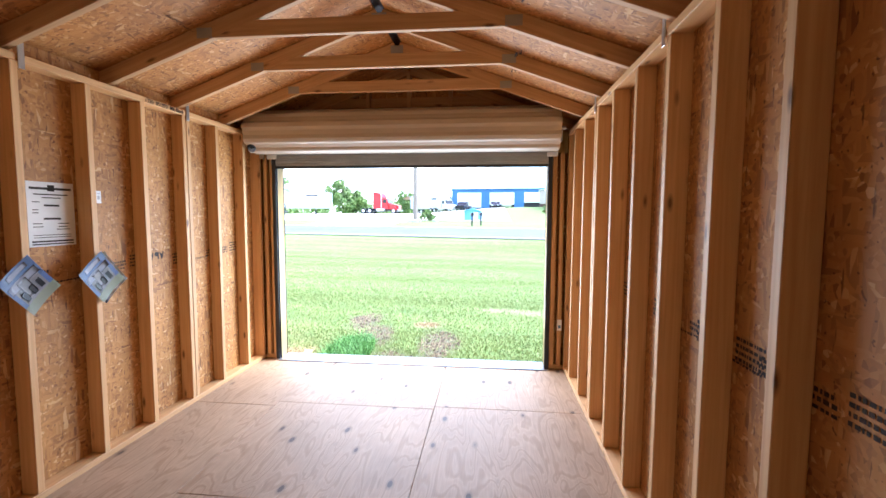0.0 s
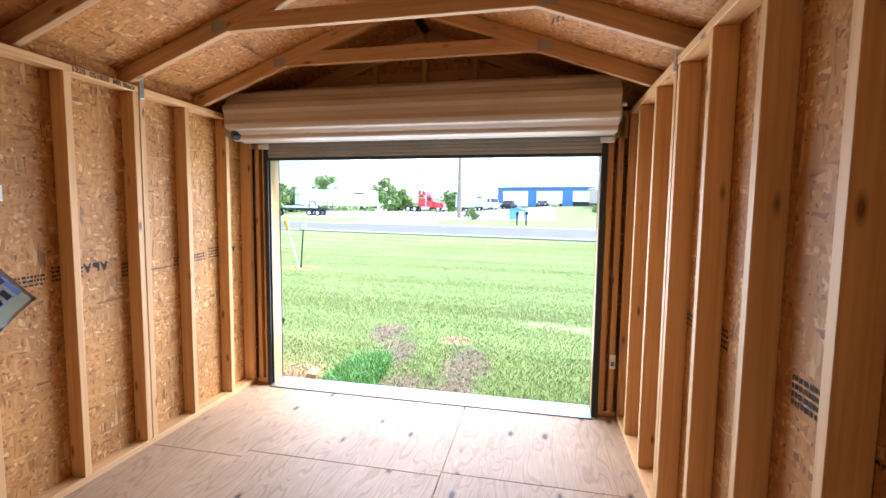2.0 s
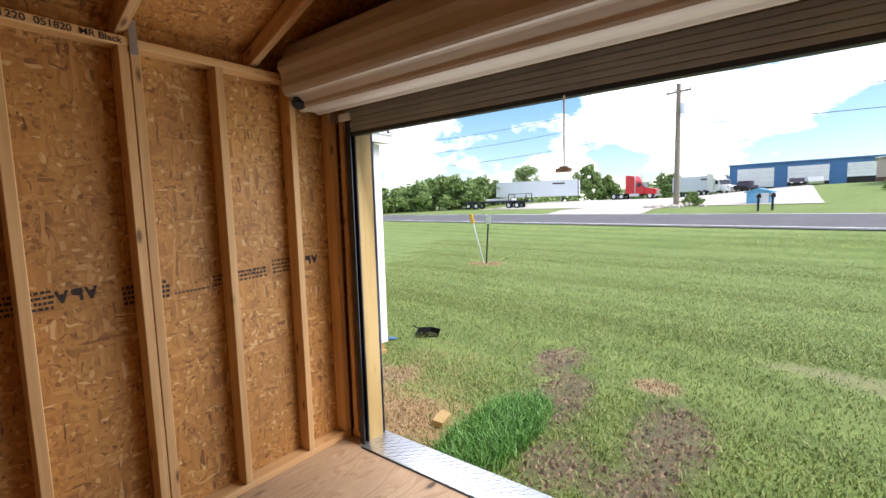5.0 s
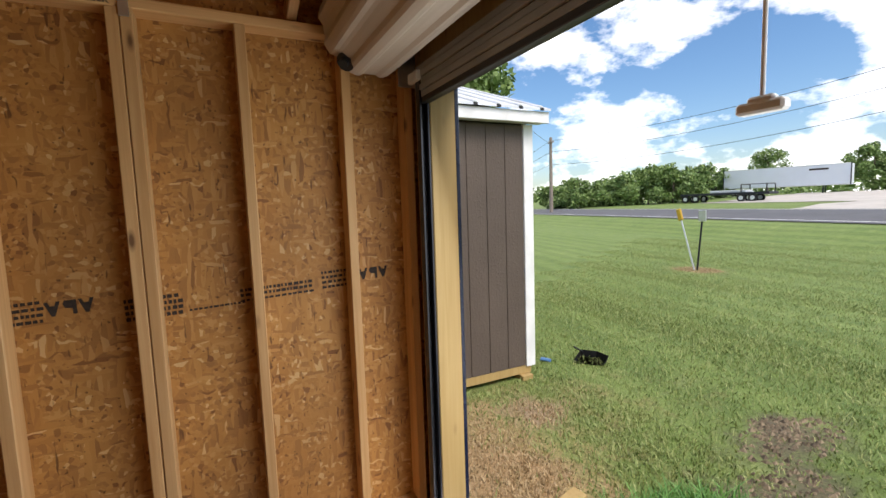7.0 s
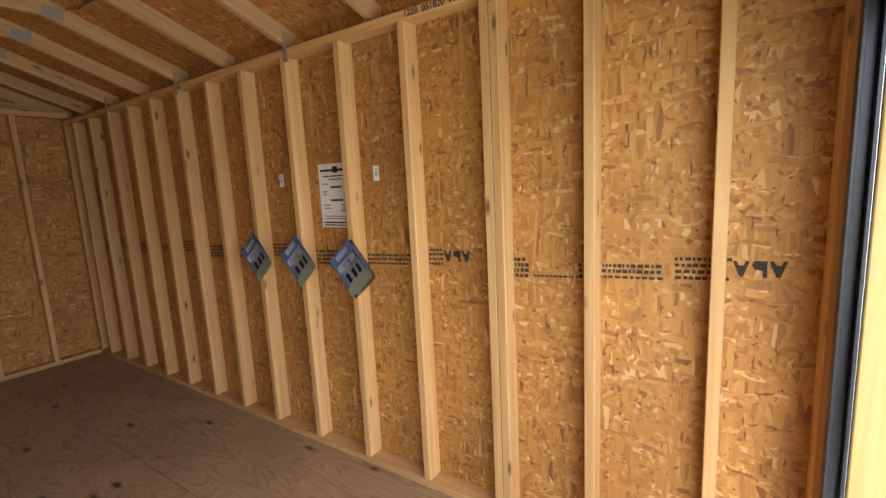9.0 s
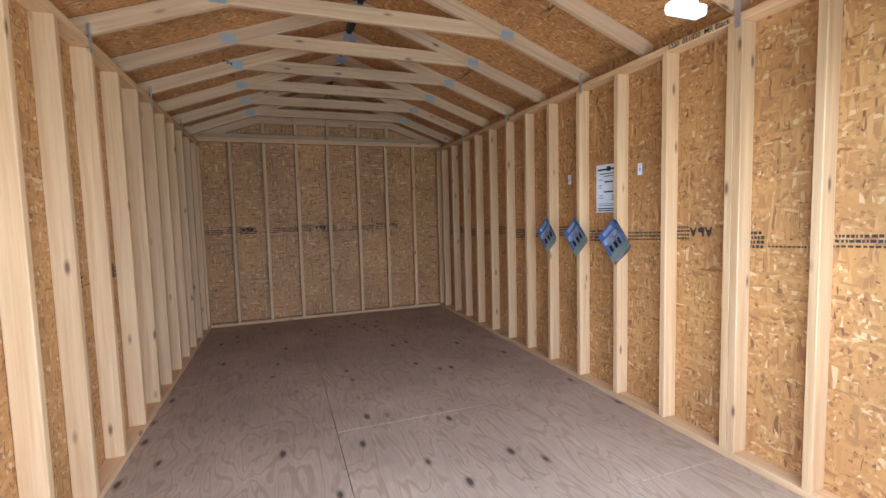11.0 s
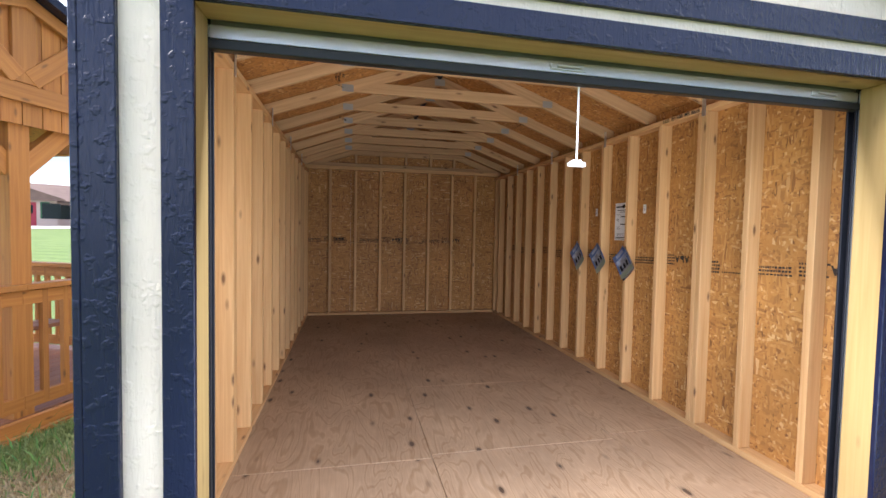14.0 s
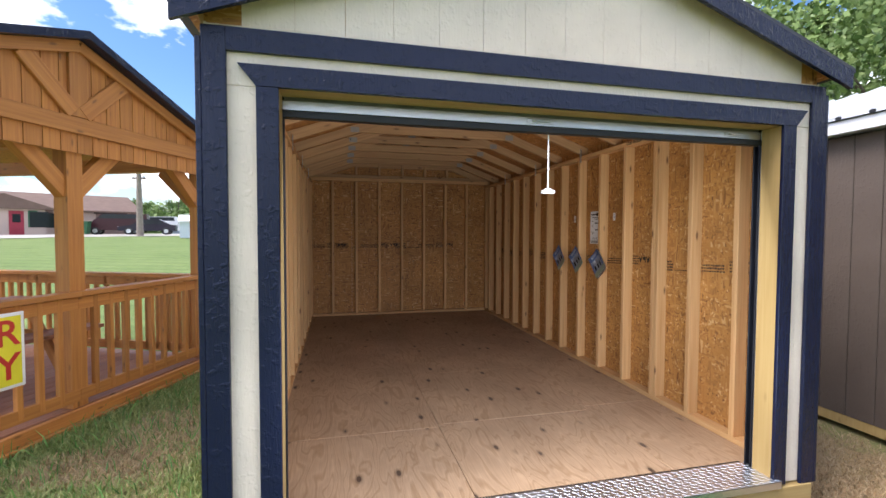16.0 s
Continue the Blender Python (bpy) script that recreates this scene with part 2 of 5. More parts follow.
def ground_mat(name):
    """Mown lawn with mowing stripes, worn ruts and dry straw patches of their own shape."""
    m, n, l, b = mat_new(name)
    tc = n.new("ShaderNodeTexCoord")
    co = tc.outputs["Object"]
    big = nd(n, "ShaderNodeTexNoise", Scale=0.35, Detail=5.0, Roughness=0.6)
    mid = nd(n, "ShaderNodeTexNoise", Scale=3.0, Detail=6.0, Roughness=0.7)
    fine = nd(n, "ShaderNodeTexNoise", Scale=55.0, Detail=4.0, Roughness=0.8)
    for t in (big, mid, fine):
        l.new(co, t.inputs["Vector"])
    g1 = ramp(n, [(0.3, (0.11, 0.18, 0.034)), (0.7, (0.19, 0.25, 0.068))])
    l.new(big.outputs[0], g1.inputs[0])
    g2 = ramp(n, [(0.3, (0.08, 0.15, 0.026)), (0.58, (0.18, 0.25, 0.06)), (0.75, (0.31, 0.31, 0.14))])
    l.new(mid.outputs[0], g2.inputs[0])
    c = mixc(n, l, 0.55, g1.outputs[0], g2.outputs[0])
    rf = ramp(n, [(0.3, (0.5, 0.5, 0.5)), (0.7, (1.3, 1.3, 1.3))])
    l.new(fine.outputs[0], rf.inputs[0])
    c = mixc(n, l, 1.0, c, rf.outputs[0], 'MULTIPLY')
    mp = n.new("ShaderNodeMapping")
    mp.inputs["Rotation"].default_value = (0, 0, 0.27)
    l.new(co, mp.inputs[0])
    wv = nd(n, "ShaderNodeTexWave", Scale=0.32, Distortion=1.5, Detail=2.0)
    wv.bands_direction = 'Y'
    l.new(mp.outputs[0], wv.inputs["Vector"])
    rw = ramp(n, [(0.2, (0.9, 0.92, 0.88)), (0.8, (1.12, 1.1, 1.12))])
    l.new(wv.outputs[0], rw.inputs[0])
    c = mixc(n, l, 1.0, c, rw.outputs[0], 'MULTIPLY')
    sx = n.new("ShaderNodeSeparateXYZ")
    l.new(co, sx.inputs[0])

    def patch(cx, cy, rx, ry, col, hard=0.5, ragged=2.6):
        nonlocal c
        mm = n.new("ShaderNodeMapping")
        mm.vector_type = 'TEXTURE'
        mm.inputs["Location"].default_value, mm.inputs["Scale"].default_value = (cx, cy, 0), (rx, ry, 1000)
        l.new(co, mm.inputs[0])
        ln = n.new("ShaderNodeVectorMath")
        ln.operation = 'LENGTH'
        l.new(mm.outputs[0], ln.inputs[0])
        ad = n.new("ShaderNodeMath")
        ad.operation = 'MULTIPLY_ADD'
        l.new(mid.outputs[0], ad.inputs[0])
        ad.inputs[1].default_value = ragged
        l.new(ln.outputs["Value"], ad.inputs[2])
        mr = n.new("ShaderNodeMapRange")
        mr.inputs["From Min"].default_value, mr.inputs["From Max"].default_value = 1.0 + ragged * 0.5 - hard, 1.0 + ragged * 0.5 + hard
        mr.inputs["To Min"].default_value, mr.inputs["To Max"].default_value = 0.85, 0.0
        l.new(ad.outputs[0], mr.inputs[0])
        tex = mixc(n, l, 1.0, col, rf.outputs[0], 'MULTIPLY')
        c = mixc(n, l, mr.outputs[0], c, tex)

    for args in PATCHES:
        patch(*args)
    l.new(c, b.inputs["Base Color"])
    b.inputs["Roughness"].default_value = 0.9
    bp = nd(n, "ShaderNodeBump", Strength=0.6, Distance=0.03)
    l.new(fine.outputs[0], bp.inputs["Height"])
    l.new(bp.outputs[0], b.inputs["Normal"])
    return m


STRAW, DIRT, MUD = (0.44, 0.29, 0.15), (0.36, 0.26, 0.17), (0.125, 0.10, 0.062)
# centre x, y, radii x, y, colour: straw beside the sheds, bare spots, then tyre ruts
PATCHES = [(-2.2, -1.6, 0.85, 2.6, STRAW), (-2.0, 0.15, 0.8, 0.75, STRAW), (-1.62, 0.62, 0.3, 0.28, STRAW), (-2.34, 1.16, 0.26, 0.22, DIRT), (-0.16, 2.24, 0.2, 0.15, (0.46, 0.34, 0.23)),
           (-6.9, 10.1, 0.6, 0.6, (0.28, 0.2, 0.1)), (2.35, -1.95, 0.42, 0.75, (0.40, 0.30, 0.17)), (2.75, -1.6, 0.45, 0.3, (0.36, 0.27, 0.15)), (2.2, -0.6, 0.4, 0.6, (0.34, 0.28, 0.14)),
           (-1.15, 2.4, 0.22, 0.5, MUD), (-0.82, 1.5, 0.27, 0.62, MUD), (-0.42, 0.62, 0.2, 0.32, MUD), (0.12, 1.3, 0.27, 0.6, MUD), (0.04, 0.6, 0.26, 0.2, MUD), (-1.3, 2.5, 0.14, 0.2, MUD),
           (0.95, 3.48, 0.4, 0.18, (0.22, 0.22, 0.10)), (1.5, 3.3, 0.3, 0.25, (0.22, 0.22, 0.10))]
RUTS = PATCHES[9:15]

M_OSB = osb("osb")
M_OSBROOF = osb("osb_roof", (1.0, 0.92, 0.85))
M_STUD = lumber_mat("spruce", (0.70, 0.435, 0.20), (0.55, 0.30, 0.115))
M_TRUSS = lumber_mat("truss_pine", (0.61, 0.38, 0.19), (0.44, 0.255, 0.11))
M_TREATED = lumber_mat("treated_pine", (0.47, 0.33, 0.135), (0.385, 0.255, 0.09), knots=0.6)
M_CEDAR = lumber_mat("stained_cedar", (0.52, 0.225, 0.05), (0.36, 0.135, 0.03), knots=0.8)
M_DECK = lumber_mat("deck_boards", (0.36, 0.17, 0.10), (0.25, 0.11, 0.065))
M_PLY = plywood_mat("plywood")
M_NAVY = painted_wood("navy_paint", (0.008, 0.012, 0.036), 0.26)
M_BEIGE = painted_wood("beige_paint", (0.78, 0.67, 0.545), 0.55)
M_BROWN = painted_wood("brown_paint", (0.105, 0.08, 0.065), 0.6)
M_WHITE = plain("white_paint", (0.78, 0.79, 0.8), 0.5)
M_ROOFMETAL = plain("white_metal", (0.72, 0.74, 0.77), 0.32, 0.3)
M_DOORSTEEL = plain("door_steel", (0.47, 0.40, 0.33), 0.45, 0.0, 0.08, 3)
M_DOORBACK = plain("door_back", (0.30, 0.30, 0.29), 0.5, 0.2)
M_GALV = plain("galvanised", (0.62, 0.64, 0.66), 0.35, 0.9)
M_GUSSET = plain("gusset_steel", (0.36, 0.35, 0.32), 0.55, 0.5)
M_PLATE = plain("diamond_plate", (0.72, 0.73, 0.75), 0.28, 0.95, 0.1, 5, 0.02)
M_BLACK = plain("black_rubber", (0.012, 0.013, 0.015), 0.5)
M_TRACK = plain("track_black", (0.02, 0.022, 0.03), 0.35, 0.4)
M_INK = plain("stamp_ink", (0.035, 0.025, 0.02), 0.8, 0, 0.5, 60)
M_PAPER = plain("paper", (0.78, 0.79, 0.80), 0.7)
M_DARKROOF = plain("dark_roof", (0.03, 0.033, 0.045), 0.55)
M_ROAD = plain("asphalt", (0.095, 0.097, 0.105), 0.85, 0, 0.15, 0.5, 0.4, 60)
M_GRAVEL = plain("gravel", (0.45, 0.42, 0.38), 0.95, 0, 0.18, 0.6, 0.6, 30)
M_LINE = plain("road_paint", (0.7, 0.7, 0.68), 0.7)
M_BLADES = leaf_mat("grass_blades", (0.125, 0.20, 0.04), (0.36, 0.39, 0.15))
M_STRAWB = leaf_mat("straw_blades", (0.26, 0.17, 0.08), (0.58, 0.44, 0.25))
M_LUSH = leaf_mat("lush_blades", (0.05, 0.18, 0.03), (0.17, 0.36, 0.08))
M_LEAF = leaf_mat("leaves", (0.075, 0.15, 0.03), (0.25, 0.34, 0.11))
M_BARK = plain("bark", (0.13, 0.10, 0.075), 0.9, 0, 0.3, 12, 0.6, 40)
M_GROUND = ground_mat("lawn")


# ---- building helpers ----
def mesh_of(bm, mat, smooth=False):
    me = bpy.data.meshes.new("mesh")
    bmesh.ops.recalc_face_normals(bm, faces=bm.faces)
    bm.to_mesh(me)
    bm.free()
    if mat:
        me.materials.append(mat)
    if smooth:
        me.shade_smooth()
    return me


def part(name, bm, material, parent=None, label="", smooth=False):
    ob = new(name, mesh_of(bm, material, smooth))
    if parent:
        ob.parent = parent
    if label:
        ob["label"] = label
    return ob


def add_box(bm, x0, x1, y0, y1, z0, z1, bevel=0.0, m=None):
    t = Matrix.Translation(((x0 + x1) / 2, (y0 + y1) / 2, (z0 + z1) / 2)) @ Matrix.Diagonal((abs(x1 - x0), abs(y1 - y0), abs(z1 - z0), 1))
    v = bmesh.ops.create_cube(bm, size=1, matrix=t)["verts"]
    if bevel:
        e = list({e for q in v for e in q.link_edges})
        v = bmesh.ops.bevel(bm, geom=e, offset=bevel, segments=1, affect='EDGES')["verts"]
    if m is not None:
        bmesh.ops.transform(bm, matrix=m, verts=list({q for q in v}))
    return v


def box(name, x0, x1, y0, y1, z0, z1, mat, parent=None, bevel=0.003, label="", m=None):
    bm = bmesh.new()
    add_box(bm, x0, x1, y0, y1, z0, z1, bevel, m)
    return part(name, bm, mat, parent, label)


def add_rod(bm, p, q, r, r2=None, seg=10):
    p, q = Vector(p), Vector(q)
    t = Matrix.Translation((p + q) / 2) @ (q - p).to_track_quat("Z", "Y").to_matrix().to_4x4()
    bmesh.ops.create_cone(bm, cap_ends=True, segments=seg, radius1=r, radius2=r if r2 is None else r2, depth=(q - p).length, matrix=t)


def rod(name, p, q, r, mat, parent=None, r2=None, seg=10, label=""):
    bm = bmesh.new()
    add_rod(bm, p, q, r, r2, seg)
    return part(name, bm, mat, parent, label, smooth=False)


def empty(name, label="", category="", group="", kind="", loc=(0, 0, 0), rz=0.0):
    ob = new(name)
    ob.matrix_world = pose(*loc, 0, 0, rz)
    return tagged(ob, label, category, group, kind)


BOARDS = {}


def board(name, p, q, w, d, mat, parent=None, up=(0, 0, 1), label=""):
    """A sawn board from p to q: w across, d along 'up' as far as it can; grain along its length. Alike boards share a mesh."""
    p, q, up = Vector(p), Vector(q), Vector(up)
    L = round((q - p).length, 4)
    key = (L, w, d, mat.name)
    if key not in BOARDS:
        bm = bmesh.new()
        add_box(bm, -w / 2, w / 2, -d / 2, d / 2, 0, L, 0.003)
        BOARDS[key] = mesh_of(bm, mat)
    z = (q - p).normalized()
    x = up.cross(z)
    x = x.normalized() if x.length > 1e-4 else Vector((1, 0, 0))
    y = z.cross(x)
    ob = new(name, BOARDS[key])
    ob.matrix_world = Matrix.Translation(p) @ Matrix((x, y, z)).transposed().to_4x4()
    if parent:
        ob.parent = parent
        ob.matrix_parent_inverse = parent.matrix_world.inverted()
    if label:
        ob["label"] = label
    return ob


def prism(name, pts, axis, a, b, mat, parent=None, label="", smooth=False):
    """A polygon given in the two other axes, drawn out from a to b along one axis."""
    bm = bmesh.new()
    put = {"x": lambda u, v, w: (w, u, v), "y": lambda u, v, w: (u, w, v), "z": lambda u, v, w: (u, v, w)}[axis]
    A = [bm.verts.new(put(u, v, a)) for u, v in pts]
    B = [bm.verts.new(put(u, v, b)) for u, v in pts]
    bm.faces.new(A)
    bm.faces.new(B[::-1])
    for i in range(len(pts)):
        j = (i + 1) % len(pts)
        bm.faces.new((A[i], B[i], B[j], A[j]))
    return part(name, bm, mat, parent, label, smooth)


# ---- ground ----
def smooth01(a, b, v):
    t = min(1, max(0, (v - a) / (b - a)))
    return t * t * (3 - 2 * t)


def ground_z(x, y):
    s = y + 0.275 * x
    z = -0.25 - 0.25 * smooth01(2.5, 10, s) - 0.25 * smooth01(11, 17, s) + 0.70 * smooth01(17.2, 22.4, s)
    z += 0.42 * smooth01(23, 31.5, s) + 0.25 * smooth01(32, 36, s)
    z += (1.0 + 1.1 * smooth01(-14, 6, x)) * smooth01(36, 70, s)
    z += 1.3 * smooth01(-6, -46, y)
    return z


def sheet(name, xs, ys, lift, mat, label="", kind="structure"):
    bm = bmesh.new()
    g = [[bm.verts.new((x, y, ground_z(x, y) + lift)) for x in xs] for y in ys]
    for j in range(len(ys) - 1):
        for i in range(len(xs) - 1):
            bm.faces.new((g[j][i], g[j][i + 1], g[j + 1][i + 1], g[j + 1][i]))
    ob = part(name, bm, mat, None, smooth=True)
    return tagged(ob, label, "", "", kind)


def steps(*runs):
    out = []
    for a, b, d in runs:
        k = int(round((b - a) / d))
        out += [a + (b - a) * i / k for i in range(k)]
    return out + [runs[-1][1]]


sheet("ground", steps((-900, -120, 60), (-120, -30, 6), (-30, 30, 1.0), (30, 120, 6), (120, 900, 60)),
      steps((-900, -100, 50), (-100, -20, 4), (-20, 60, 0.8), (60, 140, 5), (140, 1000, 60)), 0, M_GROUND,
      "mown green lawn with worn ruts and straw patches")


def strip(name, s0, s1, x0, x1, lift, mat, label="", slope=0.275, n=60):
    """A band of ground that runs beside the road."""
    bm = bmesh.new()
    rows = []
    for i in range(n + 1):
        x = x0 + (x1 - x0) * i / n
        r = []
        for j in range(9):
            s = s0 + (s1 - s0) * j / 8
            y = s - slope * x
            r.append(bm.verts.new((x, y, ground_z(x, y) + lift)))
        rows.append(r)
    for a, b in zip(rows, rows[1:]):
        for j in range(8):
            bm.faces.new((a[j], b[j], b[j + 1], a[j + 1]))
    return tagged(part(name, bm, mat, None, smooth=True), label, "", "", "structure")


road = strip("road", 23.0, 31.3, -260, 160, 0.05, M_ROAD, "grey asphalt road with white edge lines", n=200)
for s in (23.9, 30.4):
    ln = strip("lane_line", s, s + 0.22, -260, 160, 0.062, M_LINE, n=200)
    ln.parent = road
strip("gravel_lot", 42, 66, -34, 3, 0.05, M_GRAVEL, "pale gravel lot across the road")
strip("gravel_drive", 31.3, 43, -17, -8, 0.055, M_GRAVEL, "pale gravel driveway", n=20)

# ---- the shed ----
XS, XO = 1.43, 1.52            # stud faces, inner sheathing face
YF, YI = -0.10, -0.20          # front wall, outer and inner face
YB = -5.55                     # back sheathing
ZT = 2.11                      # underside of the top plate
SLOPE = 0.36
STUDS = [-(0.115 + 0.3815 * k) if k < 8 else -(2.7855 + 0.352 * (k - 7)) for k in range(15)] + [-5.455]

floor = empty("floor", "worn plywood floor with dark knots and open seams", "", "", "structure")
box("floor_frame", -1.53, 1.53, YB - 0.01, YF, -0.16, -0.022, M_TREATED, floor)
for x0, x1, ys in ((0.36, 1.525, (YI, -1.13, -3.45, YB)), (-0.82, 0.36, (YI, -1.17, -2.28, -4.6, YB)), (-1.525, -0.82, (YI, -1.24, -3.5, YB))):
    for a, b in zip(ys, ys[1:]):
        box("plywood_sheet", x0 + 0.0015, x1 - 0.0015, b + 0.0015, a - 0.0015, -0.02, 0.0, M_PLY, floor, 0.002)


def side_wall(name, sx, label):
    w = empty(name, label, "", "", "structure")
    ys = [YF, -1.28, -2.42, -3.49, -4.55, YB]
    for a, b in zip(ys, ys[1:]):
        box("osb_panel", sx * XO, sx * (XO + 0.011), b + 0.001, a - 0.001, -0.02, ZT + 0.05, M_OSB, w, 0.001)
    box("siding", sx * (XO + 0.012), sx * (XO + 0.022), YB, YF, -0.05, ZT + 0.06, M_BEIGE, w)
    mid = sx * (XS + XO) / 2
    board("bottom_plate", (mid, YB + 0.01, 0.019), (mid, YI - 0.002, 0.019), 0.088, 0.037, M_STUD, w)
    board("top_plate", (mid, YB + 0.01, ZT + 0.019), (mid, YI + 0.09, ZT + 0.019), 0.088, 0.037, M_STUD, w)
    for k, y in enumerate(STUDS):
        if k == 0:
            y = -0.225
        jit = random.uniform(-0.004, 0.004)
        board("stud", (mid, y, 0.038), (mid + jit, y, ZT), 0.038, 0.088, M_STUD, w, up=(sx, 0, 0))
        if k == 3:
            board("stud", (mid, y + 0.041, 0.038), (mid, y + 0.04, ZT), 0.038, 0.088, M_STUD, w, up=(sx, 0, 0))
    return w


wall_west = side_wall("wall_west", -1, "bare stud wall with golden strand board between the studs")
wall_east = side_wall("wall_east", 1, "bare stud wall with golden strand board between the studs")

wall_back = empty("wall_south", "bare stud back wall lined with strand board", "", "", "structure")
for a, b in ((-1.52, -0.36), (-0.36, 0.82), (0.82, 1.52)):
    box("osb_panel", a + 0.001, b - 0.001, YB - 0.011, YB, -0.02, ZT + 0.05, M_OSB, wall_back, 0.001)
yb = YB + 0.045
board("bottom_plate", (-XS + 0.001, yb, 0.019), (XS - 0.001, yb, 0.019), 0.088, 0.037, M_STUD, wall_back)
board("top_plate", (-XS - 0.05, yb + 0.002, ZT + 0.085), (XS + 0.05, yb + 0.002, ZT + 0.085), 0.086, 0.05, M_STUD, wall_back)
# unseen outer layer, added to stop light leaking through the panel seams
box("siding", -1.53, 1.53, YB - 0.024, YB - 0.012, -0.05, ZT + 0.05, M_BEIGE, wall_back)
for k in range(-3, 4):
    board("stud", (0.01 + 0.37 * k, yb, 0.038), (0.01 + 0.37 * k, yb, ZT + 0.06), 0.038, 0.088, M_STUD, wall_back, up=(0, 1, 0))

# roof: sheathing on trusses
ZP = ZT + 0.038


def under(x):
    """Height of a rafter's underside."""
    return ZP + (1.5 - abs(x)) * SLOPE


cosr = 1 / math.sqrt(1 + SLOPE * SLOPE)
rise = 0.089 / cosr


def roof_poly(sx, t0, t1, x_in, x_out):
    return [(sx * x_in, under(x_in) + t0), (sx * x_out, under(x_out) + t0), (sx * x_out, under(x_out) + t1), (sx * x_in, under(x_in) + t1)]


for sx in (-1, 1):
    prism("eave_board", [(sx * 1.522, ZT), (sx * 1.545, ZT), (sx * 1.545, under(1.545) + rise), (sx * 1.522, under(1.522) + rise)], "y", YB, YF - 0.02, M_OSB,
          wall_west if sx < 0 else wall_east)
ceiling = empty("ceiling", "golden strand board roof deck above open rafters", "", "", "structure")
for sx in (-1, 1):
    prism("roof_deck", roof_poly(sx, rise + 0.002, rise + 0.014, 0.035, 1.61), "y", YB - 0.15, YF + 0.08, M_OSBROOF, ceiling)
    prism("roof_cover", roof_poly(sx, rise + 0.016, rise + 0.04, 0.0, 1.65), "y", YB - 0.17, YF + 0.10, M_DARKROOF, ceiling)


def truss(y, web=False):
    t = empty("roof_truss", "pine roof truss with collar tie and steel gusset plates", "truss", "roof trusses", "", (0, y, ZP))
    for sx in (-1, 1):
        a, b = Vector((sx * 1.56, y, under(1.56) + rise / 2)), Vector((sx * 0.01, y, under(0.01) + rise / 2))
        board("rafter", a, b, 0.038, 0.088, M_TRUSS, t)
        for x, z in ((0.86, under(0.86) + 0.045),):
            for f in (-0.0205, 0.0205):
                g = box("gusset_plate", -0.045, 0.045, -0.001, 0.001, -0.028, 0.028, M_GUSSET, t, 0, m=Matrix.Translation((sx * x, y + f, z)))
                g.matrix_parent_inverse = t.matrix_world.inverted()
    for f in (-0.0205, 0.0205):
        g = box("gusset_plate", -0.05, 0.05, y + f - 0.001, y + f + 0.001, under(0) - 0.0, under(0) + 0.06, M_GUSSET, t, 0)
        g.matrix_parent_inverse = t.matrix_world.inverted()
    zc = under(0.81) + 0.044
    board("collar_tie", (-0.98, y + 0.0, zc), (0.98, y + 0.0, zc), 0.036, 0.086, M_TRUSS, t)
    return t


for k in range(1, 10):
    y = STUDS[3 * k // 2] if k % 2 == 0 else (STUDS[3 * k // 2] + STUDS[3 * k // 2 + 1]) / 2
    truss(y)


def gable(name, y, yin, out):
    """End truss with short uprights, boarded on its outer side."""
    t = empty(name, "framed gable end with short pine uprights", "", "", "structure")
    for sx in (-1, 1):
        board("rafter", (sx * 1.56, yin, under(1.56) + rise / 2), (sx * 0.01, yin, under(0.01) + rise / 2), 0.036, 0.087, M_TRUSS, t)
    board("bottom_chord", (-1.45, yin + 0.001, ZP + 0.10), (1.45, yin + 0.001, ZP + 0.10), 0.036, 0.05, M_TRUSS, t)
    zc = under(0.81) + 0.044
    board("collar_tie", (-0.95, yin + 0.002, zc), (0.95, yin + 0.002, zc), 0.036, 0.086, M_TRUSS, t)
    for x in (-0.75, -0.38, 0.0, 0.38, 0.75):
        board("upright", (x, yin - 0.003 * out, ZP + 0.126), (x, yin - 0.003 * out, under(x)), 0.036, 0.08, M_TRUSS, t, up=(0, 1, 0))
    pts = [(-1.52, ZP - 0.04), (1.52, ZP - 0.04), (1.52, under(1.52) + rise), (0, under(0) + rise), (-1.52, under(1.52) + rise)]
    prism("gable_sheathing", pts, "y", y, y - 0.011 * out, M_OSB, t)
    return t


gable("gable_north", YF - 0.002, YI + 0.05, 1)
gable("gable_south", YB, YB + 0.045, -1)

